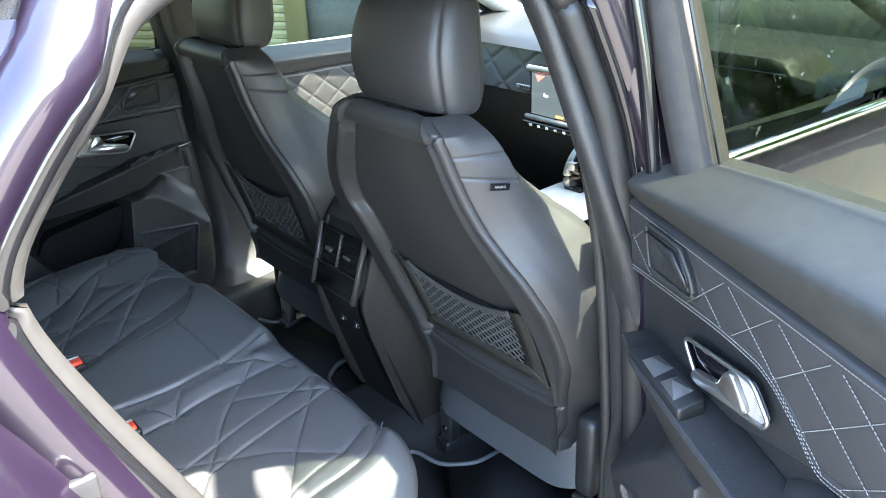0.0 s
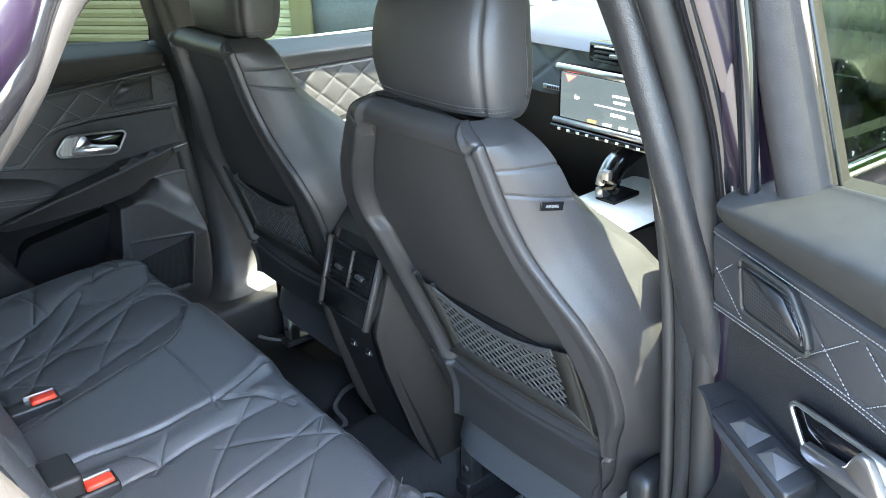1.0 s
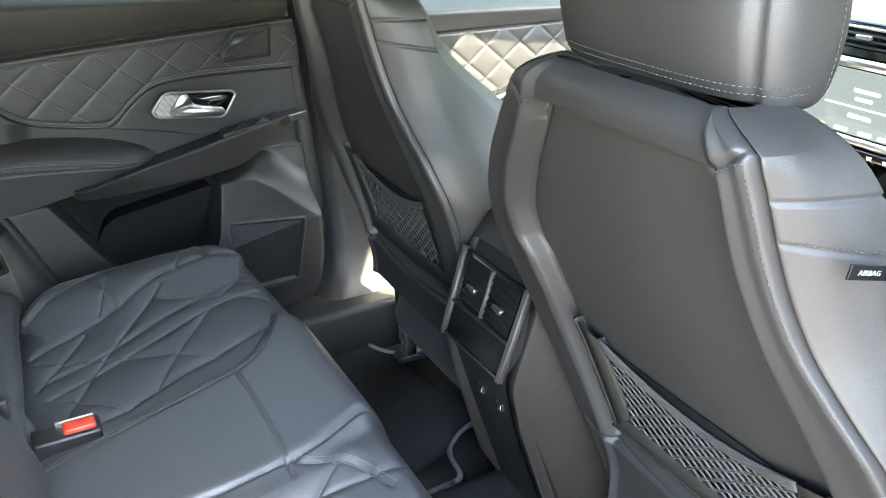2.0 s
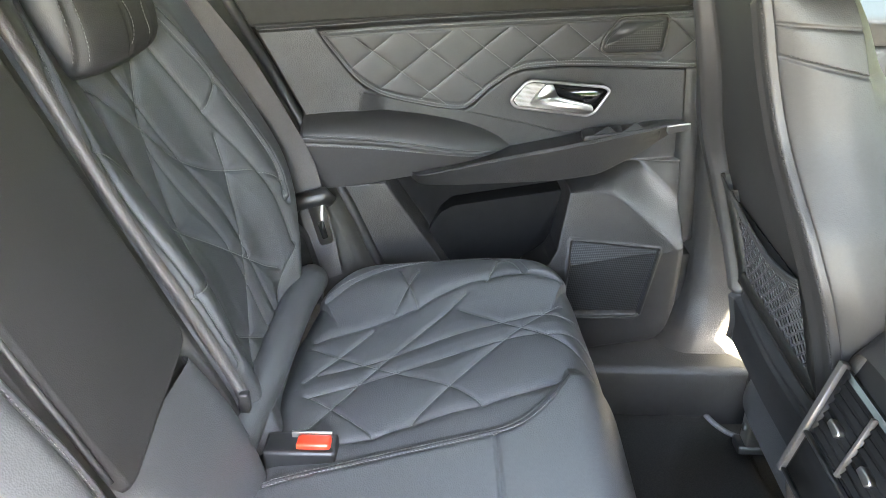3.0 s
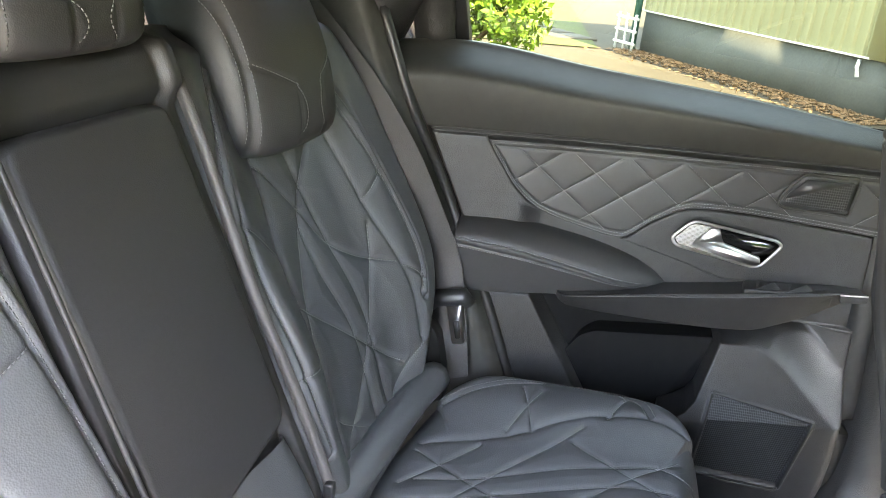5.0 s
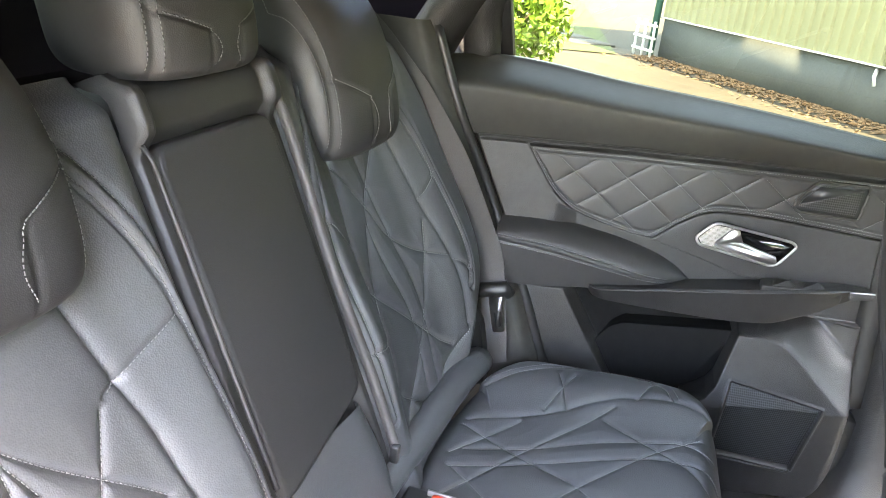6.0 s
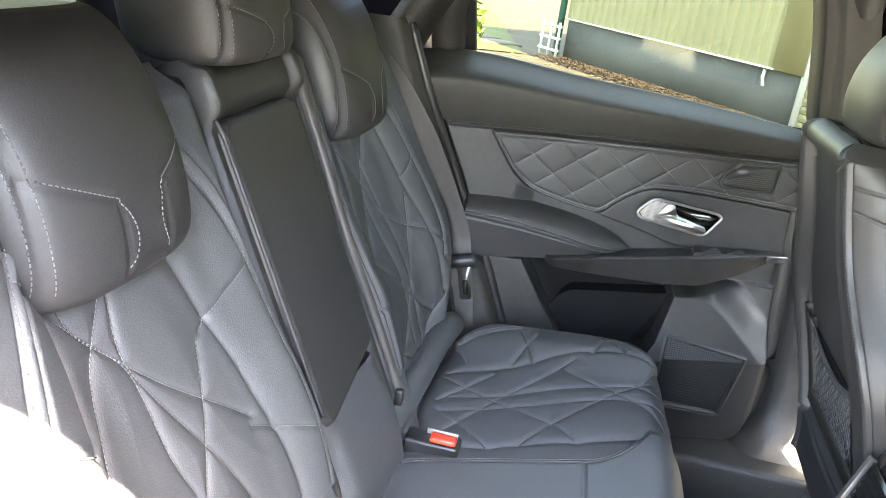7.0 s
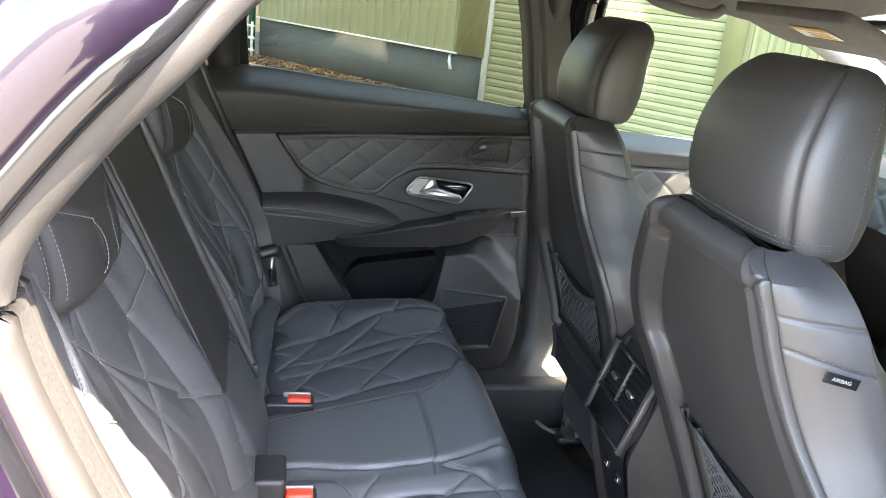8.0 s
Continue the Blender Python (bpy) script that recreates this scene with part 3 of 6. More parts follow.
BACK_LINES = [
    [(0.230, 1.110), (0.312, 1.008), (0.354, 0.949), (0.465, 0.885)],
    [(0.199, 0.931), (0.322, 0.835), (0.432, 0.755)],
    [(0.387, 1.073), (0.309, 1.005), (0.299, 0.939), (0.322, 0.835), (0.325, 0.715)],
    [(0.328, 1.075), (0.346, 0.977), (0.361, 0.880), (0.366, 0.784), (0.367, 0.715)],
    [(0.447, 0.947), (0.421, 0.896), (0.371, 0.837), (0.298, 0.770), (0.222, 0.722)],
    [(0.296, 0.988), (0.216, 0.881)],
    [(0.480, 0.765), (0.390, 0.724)],
    [(0.208, 0.777), (0.329, 0.705)],
]
BACK_LINES_RIGHT = [
    [(-0.470, 1.12), (-0.438, 1.094), (-0.373, 1.026), (-0.323, 0.976), (-0.260, 0.923), (-0.235, 0.90)],
    [(-0.330, 1.12), (-0.340, 1.094), (-0.367, 1.067), (-0.402, 1.030), (-0.430, 0.989), (-0.461, 0.950)],
    [(-0.411, 1.13), (-0.408, 1.065), (-0.363, 1.008), (-0.364, 0.925), (-0.356, 0.882), (-0.350, 0.80), (-0.350, 0.71)],
    [(-0.345, 1.085), (-0.363, 1.024), (-0.343, 0.969), (-0.300, 0.88), (-0.270, 0.80), (-0.26, 0.72)],
    [(-0.258, 0.990), (-0.271, 0.969), (-0.298, 0.931), (-0.347, 0.876), (-0.400, 0.81), (-0.440, 0.75)],
    [(-0.465, 0.91), (-0.36, 0.825), (-0.27, 0.75)],
]
BACK_TIES_RIGHT = [[(0.510, 1.007), (0.455, 0.98)], [(0.478, 0.875), (0.515, 0.842)], [(0.160, 1.030), (0.250, 0.998)], [(0.242, 0.892), (0.160, 0.843)]]
BACK_OUT = [(0.438, 1.165), (0.480, 1.088), (0.522, 0.978), (0.530, 0.900), (0.522, 0.852), (0.505, 0.825)]
BACK_IN = [(0.262, 1.212), (0.228, 1.195), (0.20, 1.17), (0.160, 1.085), (0.142, 0.985), (0.140, 0.880), (0.142, 0.820), (0.147, 0.770)]
BACK_SEAM = [(0.40, 1.20), (0.424, 1.12), (0.446, 1.020), (0.460, 0.954), (0.480, 0.848), (0.478, 0.770)]
BACK_SEAM_IN = [(0.275, 1.20), (0.266, 1.12), (0.225, 0.976), (0.215, 0.908), (0.20, 0.80), (0.205, 0.73)]
BACK_TIES = [[(0.51, 1.007), (0.455, 0.98)], [(0.478, 0.875), (0.515, 0.842)], [(0.150, 1.03), (0.225, 0.97)], [(0.133, 0.86), (0.205, 0.85)]]


def backrest(s):
    quilt = [spline(l) for l in (BACK_LINES if s > 0 else BACK_LINES_RIGHT)]
    ties = [spline([(s * y, z) for y, z in l]) for l in (BACK_TIES if s > 0 else BACK_TIES_RIGHT)]
    seams = [spline([(s * y, z) for y, z in l]) for l in (BACK_SEAM, BACK_SEAM_IN)]
    dbl = [spline([(s * y, z) for y, z in l]) for l in (BACK_OUT, BACK_IN)]

    def w_of(y, z):
        ay = np.abs(y)
        out = lerp(z, [(0.69, 0.46), (0.77, 0.53), (0.82, 0.585), (0.88, 0.612), (0.97, 0.622), (1.08, 0.605), (1.17, 0.56), (1.24, 0.50)])
        w = -0.026 + 0.034 * smooth(ay, 0.40, 0.50) + 0.026 * (1 - smooth(ay, 0.15, 0.25))
        w = w + 0.016 * np.exp(-((z - 0.86) / 0.10) ** 2)
        e = np.minimum(out - ay, ay - 0.122)
        k = np.clip((0.045 - e) / 0.045, 0, 1)
        w = w - 0.045 * (1 - np.sqrt(np.clip(1 - k * k, 0, 1)))
        q, t, a, d = away(y, z, quilt), away(y, z, ties), away(y, z, seams), away(y, z, dbl)
        inside = smooth(ay, 0.20, 0.24) * (1 - smooth(ay, 0.44, 0.48))
        w = w - 0.0065 * np.exp(-np.abs(q) / 0.0038) * inside + 0.0045 * (1 - np.exp(-(q / 0.032) ** 2)) * inside
        return w - 0.003 * np.exp(-(t / 0.004) ** 2) - 0.010 * np.exp(-np.abs(a) / 0.006) - 0.006 * np.exp(-((d - 0.0085) / 0.0028) ** 2) + 0.003 * np.exp(-(d / 0.004) ** 2)

    def f(u, v):
        z = 0.665 + 0.575 * v
        out = lerp(z, [(0.69, 0.46), (0.77, 0.53), (0.82, 0.585), (0.88, 0.612), (0.97, 0.622), (1.08, 0.605), (1.17, 0.56), (1.24, 0.50)])
        g = np.clip((u - 0.03) / 0.94, 0, 1)
        y = s * (0.122 + (out - 0.122) * g)
        w = w_of(y, z) - 0.09 * (smooth(-u, -0.03, 0) + smooth(u, 0.97, 1)) - 0.03 * smooth(v, 0.93, 1.0)
        return back_pt(y, z, w)

    ob = part("backrest", sheet(f if s > 0 else (lambda u, v: f(1 - u, v)), 260, 300), LEATHER, bench)
    th = []
    for c in quilt:
        m = (np.abs(c[:, 0]) > 0.205) & (np.abs(c[:, 0]) < 0.475)
        if m.sum() > 3:
            th.append(c[m])
    th += ties
    for c in dbl:
        th += [offset(c, 0.0065), offset(c, -0.0065)]
    cur = [np.stack(back_pt(c[:, 0], c[:, 1], w_of(c[:, 0], c[:, 1]) + 0.0022), -1) for c in th]
    tagged(part("stitching", stitches(cur), THREAD, ob, "pale grey top stitching"), kind="stuff")


backrest(1), backrest(-1)
body = box(-0.76, -0.60, -0.60, 0.60, 0.60, 1.17, 0.03)
for v in body.verts:
    v.co.x -= (v.co.z - 0.82) * 0.443
part("backrest_shell", body, VINYL, bench)

# centre: frame, folded armrest, lower block
def frame_f(u, v):
    k = np.abs(2 * u - 1)
    lift = 0.014 * smooth(k, 0.80, 0.88) * smooth(v, 0.02, 0.16) - 0.030 * smooth(k, 0.955, 1.0) ** 2 - 0.02 * (1 - smooth(v, 0.0, 0.12))
    return back_pt(-0.128 + 0.256 * u, 0.66 + 0.575 * v, -0.022 + lift + 0.022 * smooth(v, 0.87, 0.907) - 0.03 * smooth(v, 0.963, 1.0))


part("armrest_frame", sheet(frame_f, 120, 70), LEATHER_SOFT, bench)


def armrest_f(u, v):
    a, b = 2 * u - 1, 2 * v - 1
    m = np.maximum(np.abs(a), np.abs(b)) + 1e-9
    n = 16.0
    r = (np.abs(a / m) ** n + np.abs(b / m) ** n) ** (-1 / n)
    y, z = -0.006 + 0.108 * a * r, 0.995 + 0.176 * b * r
    z = z + 0.016 * (b < 0) * smooth(-b, 0.6, 1) * a
    return back_pt(y, z, 0.002 - 0.035 * smooth(m, 0.955, 1.0) ** 2 + 0.003 * (1 - m ** 2))


part("armrest", sheet(armrest_f, 70, 90), LEATHER_SOFT, bench, "smooth black armrest folded upright")
for y in (-0.122,):
    part("piping", tube([back_pt(y - 0.006 * (t > 0.98), 0.835 + 0.335 * t, 0.004) for t in np.linspace(0, 1, 20)], 0.0028, 8), LEATHER_SOFT, bench)
part("lower_block", sheet(lambda u, v: back_pt(-0.125 + 0.235 * u, 0.66 + 0.165 * v + 0.012 * (0.5 - u) * v, -0.004 + 0.010 * np.sin(math.pi * v) - 0.03 * (np.abs(2 * u - 1) ** 12)), 30, 24), LEATHER, bench)
for y, z in ((0.492, 0.745), (0.300, 0.700)):
    part("fixing_tag", box(-0.4995 - 0.40 * (z - 0.745), -0.4965 - 0.40 * (z - 0.745), y - 0.005, y + 0.005, z - 0.010, z + 0.010, 0.001), LABEL_WHITE, bench, "small white fixing tag")
# padded roll where the cushion meets the backrest
roll = spline([(-0.478, 0.50, 0.700), (-0.487, 0.40, 0.704), (-0.492, 0.25, 0.702), (-0.498, 0.10, 0.704), (-0.498, -0.10, 0.704), (-0.492, -0.25, 0.702), (-0.487, -0.40, 0.704), (-0.478, -0.50, 0.700)], 0.02)
part("rear_roll", tube(roll - np.array((0.0, 0.0, 0.006)), 0.025, 14, 1.0), LEATHER, bench)


def rear_headrest(y0, half0, z0, z1, xf, slope, depth, seam, crown=0.0):
    """Padded headrest that hangs over the backrest's top edge; xf: its front at its foot."""
    def width(v):
        return half0 * (0.90 + 0.10 * np.sqrt(np.clip(1 - np.abs(2 * v - 1) ** 6, 0, 1))) * (0.97 + 0.03 * smooth(v, 0.0, 0.5)) * (1 - crown * smooth(v, 0.35, 1.0) ** 1.5)

    def shape(t, v):
        z = z0 + (z1 - z0) * v
        end = np.sqrt(np.clip(1 - np.abs(2 * v - 1) ** 6, 0, 1))
        half = width(v)
        dep = depth * (0.55 + 0.45 * end)
        y = half * se(np.cos(t), 3.2)
        x = xf - slope * (z - z0) - 1.1 * (z - z0) ** 2 - depth - 0.004 + dep * se(np.sin(t), 3.0)
        rut = np.exp(-((np.abs(y) - seam) / 0.004) ** 2) * (np.sin(t) > 0)
        ay = np.abs(y)
        chevron = 0.38 + 0.12 * (ay - 0.30 * seam) / (0.70 * seam)
        fold = np.exp(-((v - chevron) / 0.016) ** 2) * (ay > 0.30 * seam) * (ay < seam)
        fold = np.maximum(fold, np.exp(-((ay - 0.30 * seam) / 0.0035) ** 2) * (v < 0.38) * (v > 0.06)) * (np.sin(t) > 0)
        return x - 0.004 * rut - 0.0026 * fold, y0 + y, z

    n, m = 160, 72
    def turn(u):
        """The angle at u, with even steps across the face."""
        g = np.where(u < 0.6, u / 0.6, (u - 0.6) / 0.4)
        c = np.clip(np.cos(math.pi * g), -1, 1)
        t = np.arccos(np.sign(c) * np.abs(c) ** (3.2 / 2))
        return np.where(u < 0.6, t, 2 * math.pi - np.arccos(np.sign(-c) * np.abs(c) ** (3.2 / 2)))

    v, q = sheet(lambda u, w: shape(turn(u), w), n, m, True)
    g = v.reshape(n, m, 3)
    v = np.vstack([v, g[:, 0].mean(0), g[:, -1].mean(0)])
    caps = [(((i + 1) % n) * m, i * m, n * m) for i in range(n)] + [(i * m + m - 1, ((i + 1) % n) * m + m - 1, n * m + 1) for i in range(n)]
    ob = part("headrest", (v, [tuple(p)[::-1] for p in q] + caps), LEATHER_SOFT, bench)
    lines = []
    vv = np.linspace(0.10, 0.93, 70)
    half = width(vv)
    for sy in (-1, 1):
        for o in (-0.005, 0.005):
            c = np.clip((seam + o) / half, 0, 1) ** (3.2 / 2)
            t = np.where(sy > 0, np.arccos(c), math.pi - np.arccos(c))
            x, y, z = shape(t, vv)
            lines.append(np.stack([x + 0.0009, y, z], -1))
    for sy in (-1, 1):
        yy = np.concatenate([np.linspace(seam - 0.008, 0.30 * seam, 30), np.full(30, 0.30 * seam) - 0.012 * np.sin(np.linspace(0, math.pi, 30))])
        vv = np.concatenate([np.linspace(0.50, 0.38, 30), np.linspace(0.37, 0.10, 30)])
        half = width(vv)
        c = np.clip(yy / half, 0, 1) ** (3.2 / 2)
        t = np.arccos(c) if sy > 0 else math.pi - np.arccos(c)
        x, y, z = shape(t, vv)
        lines.append(np.stack([x + 0.0009, y, z], -1))
    tagged(part("stitching", stitches(lines), THREAD, ob, "pale grey double stitching"), kind="stuff")


rear_headrest(0.328, 0.120, 1.078, 1.300, -0.612, 0.10, 0.080, 0.104, 0.12)
rear_headrest(-0.345, 0.120, 1.080, 1.292, -0.612, 0.14, 0.080, 0.104, 0.18)
rear_headrest(-0.015, 0.104, 1.222, 1.355, -0.650, 0.12, 0.085, 0.086)


def buckle(y, rear):
    b = thing("belt_buckle", "black belt buckle with red button sunk in the rear cushion", "seat belt buckle", "rear belt buckles")
    z = 0.680
    part("housing", box(-0.470, -0.386, y - 0.020, y + 0.018, z - 0.04, z + 0.004, 0.005), PLASTIC, b)
    part("button", box(-0.432, -0.392, y - 0.014, y + 0.006, z - 0.010, z + 0.011, 0.004), RED, b, "red release button")
    part("cap", box(-0.440, -0.392, y + 0.007, y + 0.0105, z - 0.010, z + 0.012, 0.001), SATIN, b, "pale metal cap strip")
    if rear:
        part("belt_stub", box(-0.480, -0.432, y - 0.012, y + 0.062, z - 0.03, z + 0.034, 0.008, 3), PLASTIC, b, "black plastic stub of the folded buckle")
    return b


buckle(0.120, False), buckle(-0.160, True)


# ---- doors ----
def dp(a, h, w):
    """A point of a rear door: a along it (forwards), h its height, w outwards from the trim's face."""
    return a, 0.768 + 0.205 * a + w, h


def sill_h(a):
    return lerp(a, [(-0.70, 1.172), (-0.55, 1.187), (-0.33, 1.166), (-0.11, 1.147), (0.18, 1.112)])


def seam_h(a):
    return lerp(a, [(-0.65, 1.046), (-0.48, 1.053), (-0.30, 1.060), (0.20, 1.070)])


def rear_edge(h):
    return lerp(h, [(0.40, -0.27), (0.50, -0.34), (0.63, -0.405), (0.775, -0.465), (0.90, -0.515), (1.05, -0.585), (1.19, -0.645)])


def front_edge(h):
    return lerp(h, [(0.392, 0.02), (0.402, 0.075), (0.415, 0.118), (0.435, 0.150), (0.465, 0.170), (0.51, 0.179), (0.60, 0.178), (0.85, 0.162), (1.07, 0.150), (1.2, 0.150)])


QUILT_LOW = [(-0.482, 1.050), (-0.452, 1.006), (-0.423, 0.967), (-0.395, 0.943), (-0.372, 0.931), (-0.332, 0.919), (-0.248, 0.904), (-0.202, 0.938), (-0.162, 0.963), (-0.137, 0.970), (-0.077, 0.972), (0.028, 0.967), (0.16, 0.958)]
SPEAKER_BOX = [(-0.054, 0.757), (-0.01, 0.757), (0.023, 0.748), (0.053, 0.727), (0.156, 0.635), (0.160, 0.56), (0.150, 0.44), (-0.06, 0.42), (-0.13, 0.50), (-0.128, 0.605), (-0.105, 0.617), (-0.086, 0.632), (-0.074, 0.653)]
SPEAKER_HOLE = [(-0.046, 0.668), (0.117, 0.641), (0.096, 0.500), (-0.052, 0.515)]


def rear_door(s):
    d = thing("rear_door", "black trimmed car door with quilted leather insert, standing wide open" if s < 0 else
              "closed black trimmed car door with quilted leather insert", "car door", "rear doors")

    def relief(a, h):
        """How far the trim lies outside the door's face at a and h."""
        line = -0.371 + (0.780 - h) * 0.61
        low = 1 - smooth(h, 0.782, 0.790)
        into = a - line
        w = 0.006 - 0.014 * low * (1 - smooth(into, -0.006, 0.0))
        w = w + low * (0.030 * smooth(into, -0.001, 0.006) + 0.036 * smooth(into, 0.0, 0.075)) * (1 - smooth(a, 0.03, 0.16))
        sd = inside(a, h, SPEAKER_BOX)
        fall = 0.010 + 0.058 * smooth(a, -0.045, 0.02)
        fold = h - 0.622 - 0.10 * a
        box_w = -0.066 + 0.20 * np.maximum(fold, 0) + 0.13 * np.maximum(-fold, 0)
        w = w + (box_w - w) * (1 - smooth(sd, -0.002, fall)) * (1 - smooth(h, 0.765, 0.790))
        hole = inside(a, h, SPEAKER_HOLE)
        w = w + 0.034 * (1 - smooth(hole, -0.003, 0.0)) - 0.003 * np.exp(-((hole - 0.004) / 0.0025) ** 2)
        edge = lerp(a, [(-0.47, 0.985), (-0.43, 0.950), (-0.377, 0.930), (-0.251, 0.901), (-0.149, 0.875), (-0.061, 0.853), (0.2, 0.853)])
        w = w + 0.016 * (1 - smooth(h - edge, -0.002, 0.002)) * smooth(h, 0.787, 0.79) * smooth(a, -0.42, -0.375)
        w = w + 0.006 * np.exp(-((h - seam_h(a) + 0.003) / 0.0025) ** 2)
        q_edge = h - lerp(a, QUILT_LOW)
        w = w + 0.006 * np.exp(-(q_edge / 0.003) ** 2) * (a > -0.48)
        return w

    def panel(u, v):
        h = 0.392 + 0.688 * v
        a = rear_edge(h) + (front_edge(h) - rear_edge(h)) * u
        rim = np.minimum(np.minimum(u, 1 - u) * 0.7, np.minimum(v, 1.2) * 0.68)
        return dp(a, h, relief(a, h) + 0.05 * (1 - smooth(rim, 0, 0.016)) ** 2)

    # added near-black sheet that paints the shade below the pull shelf
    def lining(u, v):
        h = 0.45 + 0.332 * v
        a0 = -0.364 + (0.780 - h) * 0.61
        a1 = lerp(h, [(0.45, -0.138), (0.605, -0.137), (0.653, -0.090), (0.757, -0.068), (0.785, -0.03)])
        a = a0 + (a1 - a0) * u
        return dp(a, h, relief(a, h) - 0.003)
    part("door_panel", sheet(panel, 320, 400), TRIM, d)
    part("recess_shade", sheet(lining, 60, 60), LINER, d, "near-black sheet carrying the shade of the door recess")

    def top(u, v):
        a = -0.70 + 0.855 * u
        h0, h1 = seam_h(a), sill_h(a)
        t = v * 1.15
        roll = smooth(t, 0.55, 1.0)
        h = h0 + (h1 - h0) * np.minimum(t, 1.0) - 0.02 * np.clip(t - 1, 0, 1)
        w = -0.004 - 0.018 * np.sin(np.clip(t, 0, 1) * math.pi * 0.75) + 0.075 * roll ** 2 + 0.25 * np.clip(t - 1, 0, 1) + 0.03 * (1 - smooth(v, 0, 0.06)) ** 2
        w = w + 0.05 * smooth(u, 0.965, 1.0) ** 2
        return dp(a, h, w)
    part("window_ledge", sheet(top, 110, 60), VINYL, d, "soft black padded window ledge")

    # quilted insert
    A = [np.array([(-0.437 + 0.09 * k, 1.045), (-0.437 + 0.09 * k + 0.30, 1.045 - 0.234)]) for k in range(-3, 8)]
    B = [np.array([(-0.437 + 0.09 * k, 1.045), (-0.437 + 0.09 * k - 0.30, 1.045 - 0.234)]) for k in range(-1, 12)]
    up = lambda l: (l[0] + (l[0] - l[1]) * 0.12)
    lines = [np.linspace(up(l), l[1], 60) for l in A + B]
    low = lambda a: lerp(a, QUILT_LOW)

    def quilt_w(a, h):
        q = away(a, h, lines, 60)
        e = np.minimum(seam_h(a) - 0.005 - h, h - low(a))
        flat = smooth(e, 0.012, 0.020)
        return -0.005 + (0.0016 * np.exp(-q / 0.0022) - 0.0006 * (1 - np.exp(-(q / 0.016) ** 2))) * flat + 0.010 * (1 - smooth(e, 0, 0.004)) + 0.0018 * np.exp(-((e - 0.013) / 0.0022) ** 2)

    def quilt(u, v):
        a = -0.482 + 0.64 * u
        lo = low(a)
        h = lo + (seam_h(a) - 0.005 - lo) * v
        return dp(a, h, quilt_w(a, h))
    ins = part("quilted_insert", sheet(quilt, 330, 90), LEATHER_SOFT, d)
    th = []
    for l in lines:
        c = spline(l[[0, 30, 59]])
        m = (c[:, 0] > -0.478) & (c[:, 0] < 0.155) & (c[:, 1] < seam_h(c[:, 0]) - 0.022) & (c[:, 1] > low(c[:, 0]) + 0.008)
        m &= ~((c[:, 0] > -0.025) & (c[:, 0] < 0.12) & (c[:, 1] > 0.978))
        c = c[m]
        if len(c) > 4:
            th.append(c)
    aa = np.linspace(-0.47, 0.155, 160)
    edges = [np.stack(dp(aa, h, np.full_like(aa, -0.0088)), -1) for h in (seam_h(aa) - 0.011, low(aa) + 0.007, low(aa) + 0.012)]
    tagged(part("stitching", stitches([np.stack(dp(c[:, 0], c[:, 1], quilt_w(c[:, 0], c[:, 1]) - 0.0016), -1) for c in th] + edges), THREAD, ins, "pale grey diamond stitching"), kind="stuff")

    # tweeter
    tw = rounded([(-0.019, 1.002), (-0.012, 1.022), (0.012, 1.052), (0.094, 1.054), (0.097, 1.044), (0.092, 0.992), (-0.010, 0.994)], 0.008)
    rim = part("tweeter_surround", slab(tw, lambda a, h, w: dp(a, h, -0.012 + w), 0.02, 0.003), PLASTIC, d)
    part("tweeter_rim", tube([dp(a, h, -0.0125) for a, h in tw + tw[:1]], 0.0028, 8, caps=False), VINYL, rim)
    tw2 = rounded([(-0.011, 1.003), (-0.006, 1.019), (0.016, 1.046), (0.088, 1.047), (0.084, 0.999)], 0.005)
    facet = lambda a, h: 0.010 * min(1.0, max(0.0, (h - 1.006 - 0.44 * (a + 0.01)) / 0.03))
    part("tweeter_mesh", slab(tw2, lambda a, h, w: dp(a, h, -0.0150 + facet(a, h) * 0.3 + w), 0.004, 0.001), GRILLE, rim, "perforated speaker mesh")
    tw3 = [(-0.009, 1.010), (-0.006, 1.019), (0.016, 1.045), (0.086, 1.046)]
    part("tweeter_facet", slab(tw3, lambda a, h, w: dp(a, h, -0.0165 - facet(a, h) * 0.5 + w), 0.003, 0.0), PLASTIC, rim)

    # handle
    bz = rounded([(-0.168, 0.922), (-0.143, 0.950), (-0.132, 0.954), (-0.001, 0.937), (0.008, 0.929), (-0.017, 0.892), (-0.030, 0.887), (-0.160, 0.909)], 0.007)
    shrink = lambda p, c, k: [(c[0] + (a - c[0]) * k, c[1] + (h - c[1]) * k) for a, h in p]
    h0 = part("handle_bezel", tube([dp(a, h, -0.011) for a, h in shrink(bz, (-0.078, 0.920), 0.98) + shrink(bz, (-0.078, 0.920), 0.98)[:1]], 0.0028, 10, caps=False, up=(0, 1, 0)), SATIN, d, "bright metal handle surround")
    part("handle_recess", slab(shrink(bz, (-0.078, 0.920), 0.975), lambda a, h, w: dp(a, h, -0.0075 + w), 0.004, 0), GLOSS, h0, "dark handle recess")
    pl = [(-0.161, 0.921), (-0.140, 0.946), (-0.131, 0.949), (-0.096, 0.945), (-0.122, 0.905), (-0.154, 0.911)]
    part("patterned_plate", slab(pl, lambda a, h, w: dp(a, h, -0.0100 + w), 0.005, 0.001), BRUSHED, h0, "finely patterned pale metal plate")
    lv = rounded([(-0.133, 0.913), (-0.128, 0.922), (-0.106, 0.948), (-0.094, 0.946), (-0.087, 0.926), (-0.024, 0.907), (-0.021, 0.897), (-0.034, 0.894), (-0.122, 0.908)], 0.004)

